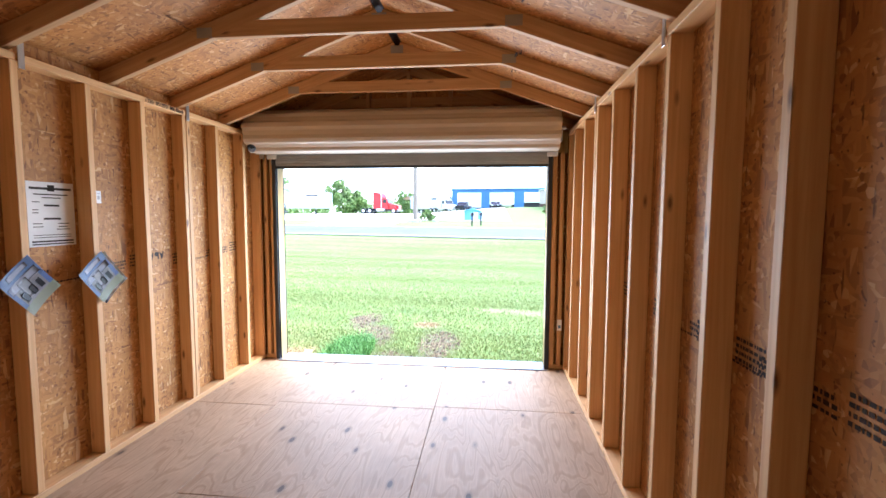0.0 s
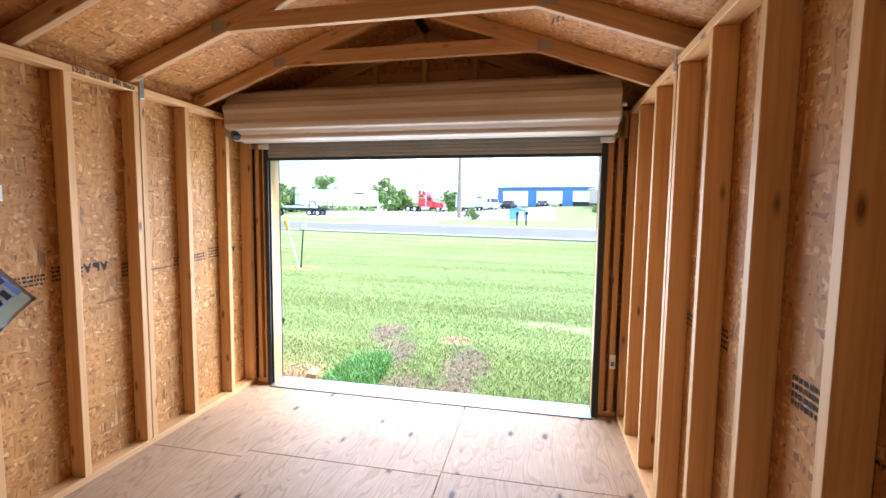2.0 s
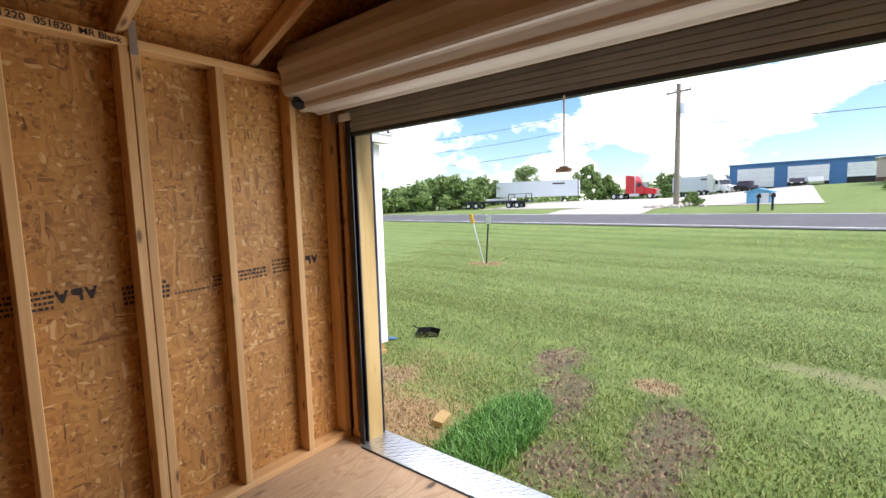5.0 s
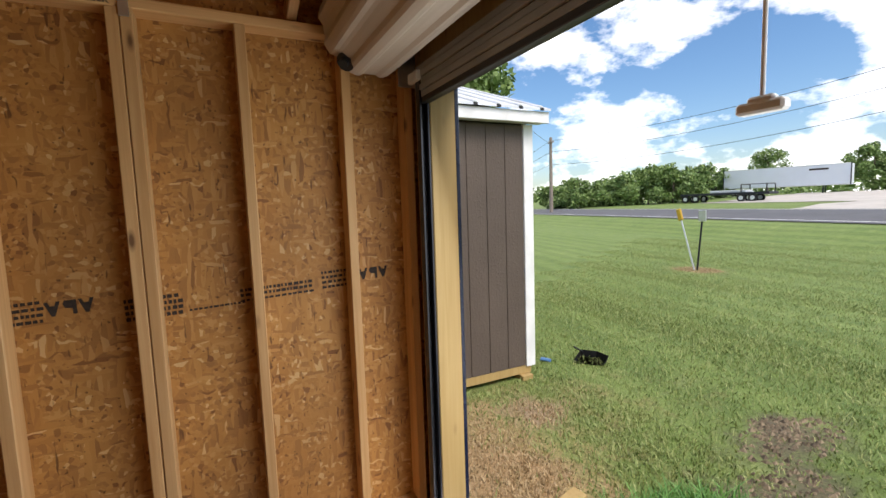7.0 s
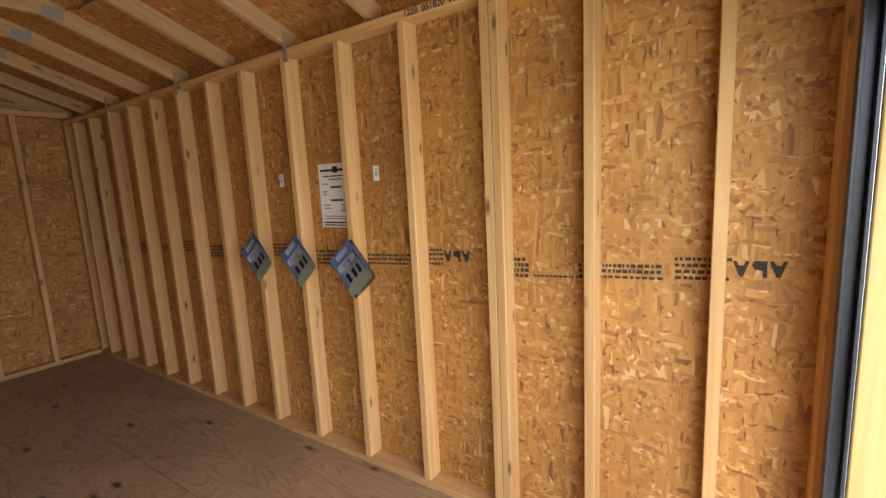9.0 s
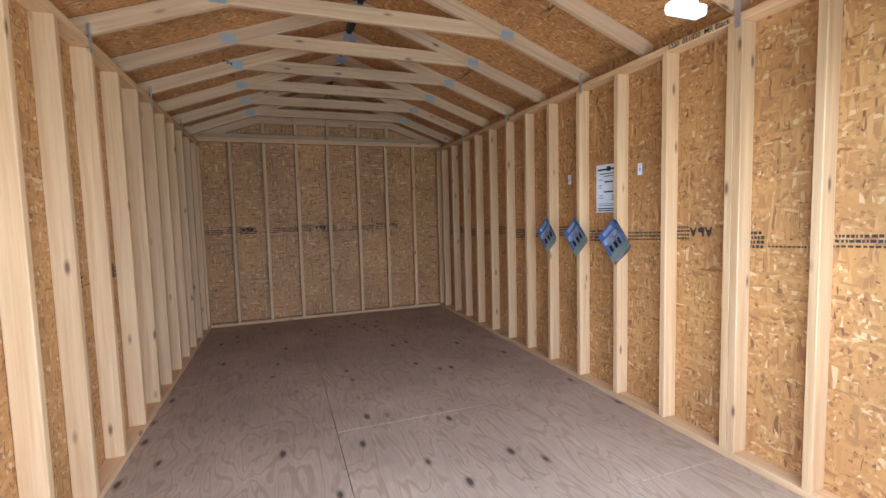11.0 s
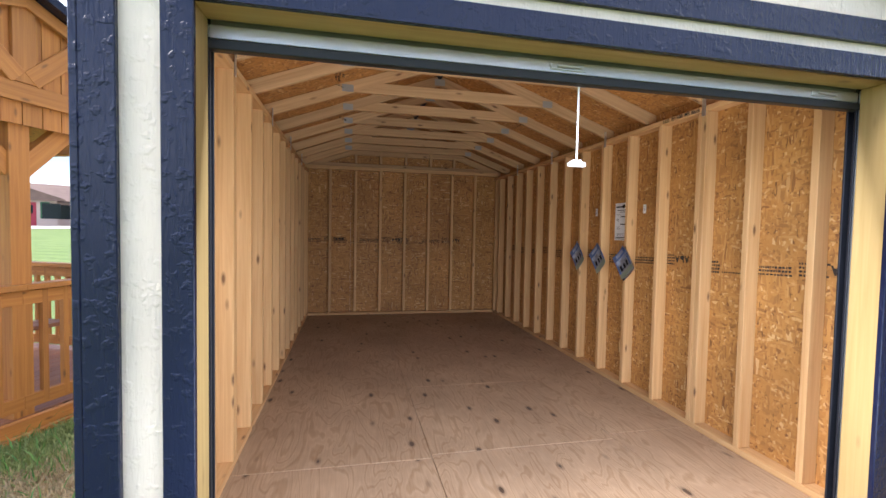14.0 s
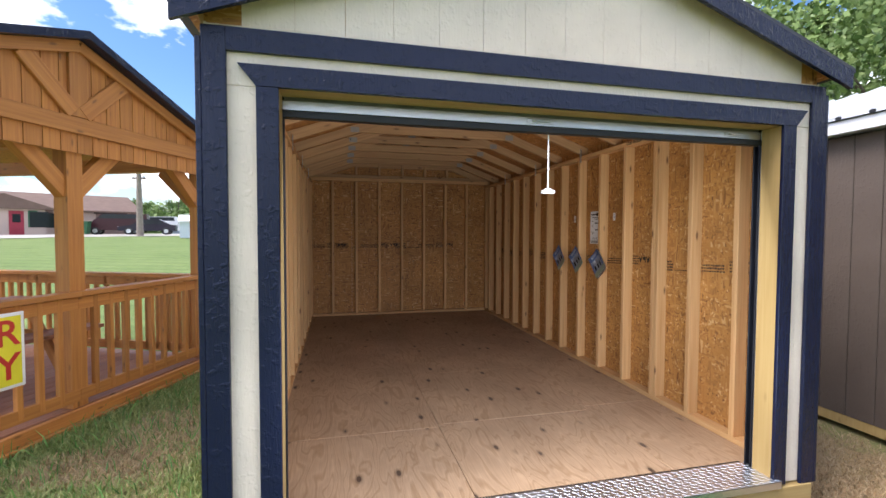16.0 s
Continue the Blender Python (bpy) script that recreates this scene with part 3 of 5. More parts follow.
# ---- front wall, door opening ----
OX0, OX1, OZ = -1.27, 1.265, 1.925
front = empty("wall_north", "beige painted front wall with navy trim round the wide door opening", "", "", "structure")
for sx, ox in ((-1, OX0), (1, OX1)):
    e = sx * 1.545
    box("siding_board", ox, sx * 1.53, YF, YF + 0.012, -0.03, OZ, M_BEIGE, front)
    box("osb_panel", ox + sx * 0.04, sx * 1.518, YF - 0.012, YF - 0.001, 0, ZT, M_OSB, front)
    box("corner_trim", sx * 1.455, e, YF + 0.013, YF + 0.034, -0.04, 2.145, M_NAVY, front)
    box("corner_trim_side", sx * 1.544, sx * 1.566, YF - 0.06, YF + 0.034, -0.04, 2.10, M_NAVY, front)
    box("door_trim", ox - sx * 0.002, ox + sx * 0.083, YF + 0.013, YF + 0.034, -0.03, OZ, M_NAVY, front)
    board("jamb", (ox + sx * 0.019, (YF + YI) / 2 + 0.014, 0), (ox + sx * 0.019, (YF + YI) / 2 + 0.014, OZ), 0.04, 0.125, M_TREATED, front, up=(0, 1, 0))
    for x in (ox + sx * 0.06, ox + sx * 0.125):
        board("stud", (x, YI + 0.045, 0.038), (x, YI + 0.045, ZT), 0.038, 0.086, M_STUD, front, up=(0, 1, 0))
    board("bottom_plate", (ox + sx * 0.04, YI + 0.045, 0.019), (sx * XS, YI + 0.045, 0.019), 0.086, 0.037, M_STUD, front)
box("header", -1.43, 1.43, YI + 0.002, YF - 0.002, OZ + 0.04, ZT + 0.036, M_TREATED, front)
board("head_jamb", (OX0 - 0.04, (YF + YI) / 2 + 0.014, OZ + 0.02), (OX1 + 0.04, (YF + YI) / 2 + 0.014, OZ + 0.02), 0.125, 0.038, M_TREATED, front)
box("siding_band", -1.53, 1.53, YF, YF + 0.012, OZ + 0.001, 2.16, M_BEIGE, front)
# head trim with slanted ends
prism("head_trim", [(OX0 - 0.083, OZ), (OX1 + 0.083, OZ), (OX1 + 0.15, OZ + 0.083), (OX0 - 0.15, OZ + 0.083)], "y", YF + 0.013, YF + 0.036, M_NAVY, front)
prism("band_trim", [(-1.455, 2.055), (1.455, 2.055), (1.455, 2.145), (-1.455, 2.145)], "y", YF + 0.013, YF + 0.032, M_NAVY, front)
# gable boards
gx = -1.4
while gx < 1.4:
    x0, x1 = gx + 0.002, gx + 0.2
    tops = [(x0, min(under(x0) + rise, under(x0) + rise)), (x1, under(x1) + rise)]
    pts = [(x0, 2.16), (x1, 2.16), (x1, under(x1) + rise)] + ([(0, under(0) + rise)] if x0 < 0 < x1 else []) + [(x0, under(x0) + rise)]
    prism("siding_board", pts, "y", YF, YF + 0.011, M_BEIGE, front)
    gx += 0.2
for sx in (-1, 1):
    prism("rake_trim", roof_poly(sx, rise - 0.075, rise + 0.018, 0.0, 1.63), "y", YF + 0.082, YF + 0.104, M_NAVY, front)
    prism("soffit", roof_poly(sx, rise - 0.012, rise + 0.001, 0.0, 1.61), "y", YF + 0.013, YF + 0.081, M_TREATED, front)

# diamond plate sill
sill = empty("door_sill", "bright aluminium diamond plate sill at the doorway", "sill", "", "structure")
bm = bmesh.new()
add_box(bm, OX0 - 0.03, OX1 + 0.03, -0.265, -0.045, 0.001, 0.006, 0.001)
add_box(bm, OX0 - 0.03, OX1 + 0.03, -0.052, -0.045, -0.035, 0.006, 0.001)
part("sill_plate", bm, M_PLATE, sill)
bm = bmesh.new()
for j in range(9):
    for i in range(104):
        x, y = OX0 - 0.015 + i * 0.0247 + (j % 2) * 0.012, -0.255 + j * 0.0245
        a = radians(45 if (i + j) % 2 else -45)
        add_box(bm, -0.011, 0.011, -0.0035, 0.0035, 0, 0.0022, 0, Matrix.Translation((x, y, 0.0058)) @ Matrix.Rotation(a, 4, 'Z'))
tagged(part("tread_lugs", bm, M_PLATE, sill), kind="stuff")
bm = bmesh.new()
for i in range(170):
    x = OX0 + 0.01 + i * 0.0149
    add_box(bm, x, x + 0.009, -0.277, -0.267, 0.0005, 0.007, 0)
tagged(part("drain_teeth", bm, M_BLACK, sill, "black toothed rubber edge strip"), kind="stuff")
board("sill_timber", (OX0 - 0.26, YF + 0.02, -0.09), (OX1 + 0.26, YF + 0.02, -0.09), 0.04, 0.10, M_TREATED, sill)
for x in (-1.1, 0, 1.1):
    skid = box("skid_timber", x - 0.07, x + 0.07, YB, YF - 0.02, -0.30, -0.161, M_TREATED, None, 0.006)
    tagged(skid, "treated timber skid under the shed floor", "skid", "shed skids")

# ---- roll-up door ----
door = empty("roll_up_door", "beige ribbed steel roll-up door coiled open above the opening", "roll-up door", "", "", (0, -0.41, 2.14))
bm = bmesh.new()
prof = []
N = 88
for i in range(N):
    a = 2 * math.pi * i / N
    r = 0.182 + 0.011 * max(-0.6, min(0.9, 1.6 * math.sin(a * 9)))
    prof.append((r * math.cos(a), r * math.sin(a)))
ra = [bm.verts.new((-1.385, y, z)) for y, z in prof]
rb = [bm.verts.new((1.315, y, z)) for y, z in prof]
for i in range(N):
    bm.faces.new((ra[i], ra[(i + 1) % N], rb[(i + 1) % N], rb[i]))
bm.faces.new(ra)
bm.faces.new(rb[::-1])
part("curtain_coil", bm, M_DOORSTEEL, door, smooth=False)
bm = bmesh.new()
for i in range(5):
    z0 = 1.99 - i * 0.026
    add_box(bm, -1.31, 1.30, -0.238 - 0.006 * (i % 2), -0.228, z0 - 0.025, z0, 0.003)
c = part("curtain", bm, M_DOORBACK, door)
c.matrix_parent_inverse = door.matrix_world.inverted()


def keep(ob, parent):
    ob.parent = parent
    ob.matrix_parent_inverse = parent.matrix_world.inverted()
    return ob


keep(box("bottom_bar", -1.29, 1.285, -0.232, -0.204, 1.872, 1.915, M_GALV), door)
bb = keep(box("bottom_seal", -1.285, 1.28, -0.236, -0.200, 1.84, 1.871, M_BLACK), door)
for x in (0.07, -1.09):
    bm = bmesh.new()
    add_box(bm, x - 0.07, x + 0.07, -0.204, -0.199, 1.882, 1.906, 0.002)
    add_rod(bm, (x - 0.045, -0.193, 1.894), (x + 0.045, -0.193, 1.894), 0.006)
    keep(part("handle", bm, M_GALV, None, "small steel lift handle"), door)
for sx in (-1, 1):
    bm = bmesh.new()
    xx = 1.395 if sx < 0 else 1.33
    add_box(bm, sx * xx, sx * (xx + 0.006), -0.50, -0.20, 2.02, 2.12, 0.002)
    add_box(bm, sx * xx, sx * (xx + 0.006), -0.28, -0.20, 1.93, 2.05, 0.002)
    add_rod(bm, (sx * (xx - 0.01), -0.41, 2.14), (sx * (xx + 0.045), -0.41, 2.14), 0.016)
    keep(part("bracket", bm, M_GALV), door)
    ox = OX0 if sx < 0 else OX1
    bm = bmesh.new()
    add_box(bm, ox - sx * 0.006, ox + sx * 0.032, -0.212, -0.204, 0.006, 1.93, 0.001)
    add_box(bm, ox - sx * 0.006, ox + sx * 0.032, -0.245, -0.237, 0.006, 1.93, 0.001)
    add_box(bm, ox + sx * 0.026, ox + sx * 0.032, -0.237, -0.212, 0.006, 1.93, 0.001)
    keep(part("guide_track", bm, M_TRACK), door)
    bm = bmesh.new()
    add_box(bm, ox + sx * 0.004, ox + sx * 0.010, -0.2035, -0.2015, 0.006, 1.92, 0)
    keep(part("track_liner", bm, M_GALV, None, "pale steel edge of the track"), door)
    bm = bmesh.new()
    add_box(bm, ox - sx * 0.02, ox + sx * 0.07, -0.262, -0.24, 1.925, 1.965, 0.004)
    keep(part("stop_bracket", bm, M_WHITE), door)
# tension adjuster on the west end
bm = bmesh.new()
add_rod(bm, (-1.375, -0.47, 2.035), (-1.335, -0.52, 1.985), 0.042, 0.036, 14)
add_rod(bm, (-1.345, -0.51, 2.0), (-1.325, -0.53, 1.975), 0.018, 0.018, 8)
keep(part("tension_hub", bm, M_BLACK), door)
# pull rope with handle
rope = keep(rod("pull_cord", (0.0, -0.25, 1.845), (0.0, -0.25, 1.57), 0.0035, M_WHITE), door)
bm = bmesh.new()
add_box(bm, -0.034, 0.034, -0.262, -0.238, 1.548, 1.566, 0.004)
add_box(bm, -0.02, 0.02, -0.258, -0.242, 1.562, 1.574, 0.004)
keep(part("pull_handle", bm, M_WHITE), door)

# ---- neighbouring shed ----
NX, NY0, NY1, NZ = -2.95, -5.2, 1.62, 2.14
nb = empty("storage_shed", "brown painted storage shed with white trim and ribbed white metal roof", "shed", "", "", (NX - 1.4, -1.8, -0.25))
for i in range(34):
    y1 = NY1 - 0.09 - i * 0.2
    if y1 - 0.196 < NY0:
        break
    keep(box("siding_board", NX - 0.02, NX, y1 - 0.196, y1, -0.12, NZ - 0.01, M_BROWN, None, 0.004), nb)
keep(box("wall_core", NX - 2.8, NX - 0.021, NY0, NY1 - 0.02, -0.12, NZ, M_BROWN), nb)
keep(box("corner_trim", NX - 0.06, NX + 0.016, NY1 - 0.088, NY1 + 0.016, -0.13, NZ, M_WHITE), nb)
keep(box("base_timber", NX - 2.8, NX - 0.005, NY0, NY1 - 0.02, -0.2, -0.121, M_TREATED), nb)
keep(box("fascia", NX + 0.10, NX + 0.125, NY0 - 0.1, NY1 + 0.12, NZ - 0.0, NZ + 0.1, M_WHITE), nb)
keep(box("soffit", NX - 0.02, NX + 0.10, NY0 - 0.1, NY1 + 0.11, NZ + 0.01, NZ + 0.02, M_WHITE), nb)
for sx in (1, -1):
    keep(prism("roof_panel", [(NX + 0.15 if sx > 0 else NX - 2.95, NZ + 0.105), (NX - 1.4, NZ + 0.67), (NX - 1.4, NZ + 0.69), (NX + 0.15 if sx > 0 else NX - 2.95, NZ + 0.125)], "y", NY0 - 0.1, NY1 + 0.12, M_ROOFMETAL), nb)
keep(prism("gable_wall", [(NX - 0.01, NZ), (NX - 1.4, NZ + 0.66), (NX - 2.79, NZ)], "y", NY1 - 0.05, NY1 - 0.02, M_BROWN), nb)
for i in range(30):
    y = NY1 + 0.02 - i * 0.23
    if y < NY0:
        break
    bm = bmesh.new()
    d = Vector((-1.55, 0, 0.565))
    add_box(bm, -0.018, 0.018, -0.012, 0.012, 0, d.length, 0.006, Matrix.Translation((NX + 0.15, y, NZ + 0.13)) @ d.to_track_quat("Z", "Y").to_matrix().to_4x4())
    keep(part("roof_rib", bm, M_ROOFMETAL), nb)
    keep(box("rib_closure", NX + 0.147, NX + 0.153, y - 0.022, y + 0.022, NZ + 0.102, NZ + 0.128, M_BLACK, None, 0.004), nb)
blk = box("support_block", NX - 0.28, NX + 0.05, NY1 - 0.16, NY1 - 0.04, -0.3, -0.201, M_TREATED, None, 0.004)
tagged(blk, "short pine block under the brown shed's corner", "wood block")
blk = box("scrap_block", -0.09, 0.09, -0.045, 0.045, 0, 0.05, M_TREATED, None, 0.004)
blk.matrix_world = pose(-1.36, 0.62, -0.24, 8, 0, 105)
tagged(blk, "cut pine offcut lying on the straw", "wood block")

# dustpan-like black scoop and crushed blue can on the lawn
pan = empty("scoop", "black plastic scoop lying on the grass", "scoop", "", "", (-2.95, 2.36, ground_z(-2.95, 2.36) + 0.005), 35)
pan.scale = (0.8, 0.8, 0.8)
bm = bmesh.new()
outl = [(-0.17, -0.14), (0.17, -0.10), (0.2, 0.05), (0.05, 0.17), (-0.14, 0.16)]
lo = [bm.verts.new((x, y, 0.005)) for x, y in outl]
hi = [bm.verts.new((x * 1.12, y * 1.12, 0.02 if i < 2 else 0.09)) for i, (x, y) in enumerate(outl)]
bm.faces.new(lo)
for i in range(5):
    bm.faces.new((lo[i], lo[(i + 1) % 5], hi[(i + 1) % 5], hi[i]))
bmesh.ops.solidify(bm, geom=bm.faces[:], thickness=0.006)
part("tray", bm, M_BLACK, pan)
part_h = rod("handle", (-0.12, 0.15, 0.07), (-0.26, 0.24, 0.1), 0.012, M_BLACK, pan)
M_BLUE = plain("blue_print", (0.08, 0.2, 0.42), 0.4)
bm = bmesh.new()
add_rod(bm, (-0.05, 0, 0.03), (0.05, 0.01, 0.03), 0.028, 0.022, 9)
bmesh.ops.transform(bm, matrix=Matrix.Diagonal((1, 1.2, 0.7, 1)), verts=bm.verts)
can = part("crushed_can", bm, M_BLUE)
can.matrix_world = pose(-3.2, 1.98, ground_z(-3.2, 1.98), 0, 0, 20)
tagged(can, "crushed blue drink can lying on the grass", "can")

# post and leaning digging tool on the lawn
DX, DYY = -6.9, 10.1
gz = ground_z(DX, DYY)
post = empty("marker_post", "black steel post with flat grey top plate", "post", "", "", (DX, DYY, gz))
rod("shaft", (0, 0, -0.1), (0.09, 0.05, 1.45), 0.024, M_TRACK, post)
box("top_plate", 0.0, 0.18, 0.02, 0.07, 1.28, 1.56, M_GALV, post)
tool = empty("digging_bar", "pale digging bar with yellow handle leaning on a post", "garden tool", "", "", (DX, DYY, gz))
rod("shaft", (-0.03, -0.06, 0.0), (-0.41, -0.1, 1.35), 0.022, M_GALV, tool)
M_YELLOW = plain("yellow_paint", (0.6, 0.36, 0.03), 0.45)
bm = bmesh.new()
add_box(bm, -0.07, 0.07, -0.03, 0.03, 0, 0.32, 0.02, Matrix.Translation((-0.40, -0.1, 1.3)) @ Matrix.Rotation(-0.28, 4, 'Y'))
part("grip", bm, M_YELLOW, tool)

# ---- pavilion ----
PO = Matrix.Translation((3.16, -2.45, -0.05)) @ Matrix.Rotation(radians(67.3), 4, 'Z')
pav = empty("pavilion", "orange-stained cedar pavilion with dark metal roof and railing", "pavilion")
pav.matrix_world = PO


def pboard(name, p, q, w, d, mat=None, up=(0, 0, 1), parent=None):
    ob = board(name, PO @ Vector(p), PO @ Vector(q), w, d, mat or M_CEDAR, None, PO.to_3x3() @ Vector(up))
    return keep(ob, parent or pav)


HU, DV = 1.52, 3.3
ZD = -0.07
for k in range(24):
    v = -0.07 - k * 0.14
    pboard("deck_board", (-HU - 0.1, v, ZD - 0.015), (HU + 0.1, v, ZD - 0.015), 0.135, 0.03, M_DECK)
for v in (0.045, -DV - 0.05):
    pboard("deck_rim", (-HU - 0.12, v, ZD - 0.09), (HU + 0.12, v, ZD - 0.09), 0.045, 0.17)
    pboard("deck_rim", (-HU - 0.12, v + 0.05, ZD - 0.145), (HU + 0.12, v + 0.05, ZD - 0.145), 0.04, 0.1)
for u in (-HU - 0.1, HU + 0.1):
    pboard("deck_rim", (u, -DV, ZD - 0.09), (u, 0.02, ZD - 0.09), 0.045, 0.17)
posts = [(-HU, 0), (0, 0), (HU, 0), (-HU, -DV), (0, -DV), (HU, -DV)]
for u, v in posts:
    pboard("post", (u, v - 0.05, ZD), (u, v - 0.05, 2.12), 0.135, 0.135, up=(0, 1, 0))
    for sx in (-1, 1):
        if abs(u + sx * 0.1) > HU:
            continue
        pboard("brace", (u + sx * 0.03, v - 0.05, 1.72), (u + sx * 0.40, v - 0.05, 2.1), 0.09, 0.13)
for v in (0, -DV):
    pboard("beam", (-HU - 0.08, v - 0.05, 2.16), (HU + 0.08, v - 0.05, 2.16), 0.14, 0.14)
for u in (-HU, 0, HU):
    pboard("beam", (u, 0.02, 2.17), (u, -DV, 2.17), 0.12, 0.15)
for u in (-HU, HU):
    pboard("brace", (u, -0.1, 1.72), (u, -0.5, 2.1), 0.09, 0.13)
SP = 0.35


def ptop(u):
    return 2.93 - abs(u) * SP


n = int(2 * (HU + 0.1) / 0.135)
for k in range(n):
    u0 = -HU - 0.1 + k * 0.135
    uc = u0 + 0.0675
    pts = [(u0 + 0.004, 2.04), (u0 + 0.131, 2.04), (u0 + 0.131, ptop(u0 + 0.131) - 0.06), (u0 + 0.004, ptop(u0 + 0.004) - 0.06)]
    ob = prism("gable_board", pts, "y", 0.03, 0.05, M_CEDAR)
    ob.parent = pav
pboard("gable_band", (-HU - 0.12, 0.066, 2.26), (HU + 0.12, 0.066, 2.26), 0.03, 0.13)
pboard("king_board", (0, 0.066, 2.33), (0, 0.066, 2.86), 0.15, 0.03, up=(0, 1, 0))
for sx in (-1, 1):
    pboard("gable_strut", (sx * 0.04, 0.07, 2.36), (sx * 0.42, 0.07, 2.72), 0.03, 0.13)
    pboard("barge_board", (sx * (HU + 0.3), 0.09, ptop(HU + 0.3) - 0.03), (0, 0.09, ptop(0) - 0.03), 0.03, 0.09)
    ob = prism("roof_panel", [(0, ptop(0) + 0.02), (sx * (HU + 0.36), ptop(HU + 0.36) + 0.02), (sx * (HU + 0.36), ptop(HU + 0.36) + 0.075), (0, ptop(0) + 0.085)], "y", 0.2, -DV - 0.25, M_NAVY)
    ob.parent = pav
    ob = prism("roof_lining", [(0, ptop(0) - 0.005), (sx * (HU + 0.3), ptop(HU + 0.3) - 0.005), (sx * (HU + 0.3), ptop(HU + 0.3) + 0.015), (0, ptop(0) + 0.015)], "y", 0.1, -DV - 0.2, M_CEDAR)
    ob.parent = pav


def railing(p, q):
    p, q = Vector(p), Vector(q)
    up = (0, 0, 1)
    r = empty("railing")
    r.matrix_world = PO
    keep(r, pav)
    for z, w, d in ((0.88, 0.13, 0.04), (0.80, 0.04, 0.1), (0.03, 0.04, 0.1)):
        pboard("rail", (*p, z), (*q, z), w, d, parent=r)
    L = (q - p).length
    k = int(L / 0.14)
    for i in range(1, k):
        c = p + (q - p) * i / k
        pboard("baluster", (*c, 0.0), (*c, 0.86), 0.04, 0.045, up=(0, 1, 0), parent=r)
    return r


for a, b in (((-HU, 0.0), (0, 0.0)), ((0, 0.0), (HU, 0.0)), ((-HU, -0.05), (-HU, -DV)), ((-HU, -DV - 0.03), (HU, -DV - 0.03))):
    railing(a, b)

# picnic table inside the pavilion
tbl = empty("picnic_table", "stained wooden picnic table with attached benches", "picnic table")
tbl.matrix_world = PO @ Matrix.Translation((0.1, -1.6, ZD))
for v in (-0.3, -0.15, 0, 0.15, 0.3):
    ob = board("top_plank", PO @ Vector((-1.0, -1.6 + v, ZD + 0.72)), PO @ Vector((1.1, -1.6 + v, ZD + 0.72)), 0.14, 0.038, M_DECK)
    keep(ob, tbl)
for v in (-0.72, -0.57, 0.57, 0.72):
    keep(board("bench_plank", PO @ Vector((-1.0, -1.6 + v, ZD + 0.45)), PO @ Vector((1.1, -1.6 + v, ZD + 0.45)), 0.14, 0.038, M_DECK), tbl)
for u in (-0.7, 0.8):
    for s in (-1, 1):
        keep(board("leg", PO @ Vector((u, -1.6 + s * 0.6, ZD)), PO @ Vector((u, -1.6 + s * 0.2, ZD + 0.7)), 0.038, 0.09, M_CEDAR), tbl)
    keep(board("cross_bar", PO @ Vector((u + 0.04, -1.6 - 0.78, ZD + 0.41)), PO @ Vector((u + 0.04, -1.6 + 0.78, ZD + 0.41)), 0.038, 0.09, M_CEDAR), tbl)


def lettering(name, text, size, mat, m, parent=None, align='LEFT', extrude=0.001):
    cu = bpy.data.curves.new("text", 'FONT')
    cu.body, cu.size, cu.align_x, cu.align_y, cu.extrude = text, size, align, 'CENTER', extrude
    cu.offset = size * 0.012
    ob = bpy.data.objects.new("text", cu)
    me = bpy.data.meshes.new_from_object(ob)
    bpy.data.objects.remove(ob)
    me.materials.clear()
    me.materials.append(mat)
    o = new(name, me)
    o.matrix_world = m
    return keep(o, parent) if parent else o


# yellow sign on the railing
M_SIGN = plain("sign_yellow", (0.72, 0.66, 0.03), 0.45)
M_RED = plain("red_paint", (0.50, 0.03, 0.02), 0.45)
sign = empty("yard_sign", "yellow sign with red lettering and white border hung on the railing", "sign")
sign.matrix_world = PO
b1 = box("sign_board", 0.46, 1.16, 0.072, 0.08, 0.28, 0.82, M_WHITE)
b1.parent = sign
b2 = box("sign_face", 0.485, 1.135, 0.081, 0.083, 0.305, 0.795, M_SIGN)
b2.parent = sign
for txt, z in (("R", 0.67), ("TY", 0.43)):
    lettering("letters", txt, 0.26, M_RED, PO @ Matrix.Translation((0.495, 0.0845, z)) @ Matrix.Rotation(math.pi, 4, 'Z') @ Matrix.Rotation(math.pi / 2, 4, 'X'), sign, 'RIGHT')


# ---- trees ----
def leaf_cloud(centres, radii, count, size, rng):
    """Many small leaf quads scattered through clumps; returns vertices and faces."""
    c = np.array(centres)
    r = np.array(radii)
    w = r ** 2
    pick = rng.choice(len(c), count, p=w / w.sum())
    d = rng.normal(size=(count, 3))
    d /= np.linalg.norm(d, axis=1)[:, None]
    rad = rng.random(count) ** 0.45
    p = c[pick] + d * (rad * r[pick])[:, None] * np.array([1, 1, 0.8])
    a = rng.normal(size=(count, 3))
    a /= np.linalg.norm(a, axis=1)[:, None]
    b = np.cross(a, rng.normal(size=(count, 3)))
    b /= np.linalg.norm(b, axis=1)[:, None]
    s = size * (0.6 + 0.8 * rng.random(count))[:, None]
    v = np.stack([p - a * s * 0.5, p + b * s * 0.32, p + a * s * 0.5, p - b * s * 0.32], 1).reshape(-1, 3)
    return v, np.arange(count * 4).reshape(-1, 4)


def cloud_mesh(v, f, mat):
    me = bpy.data.meshes.new("leaves")
    me.from_pydata(v.tolist(), [], f.tolist())
    me.materials.append(mat)
    return me


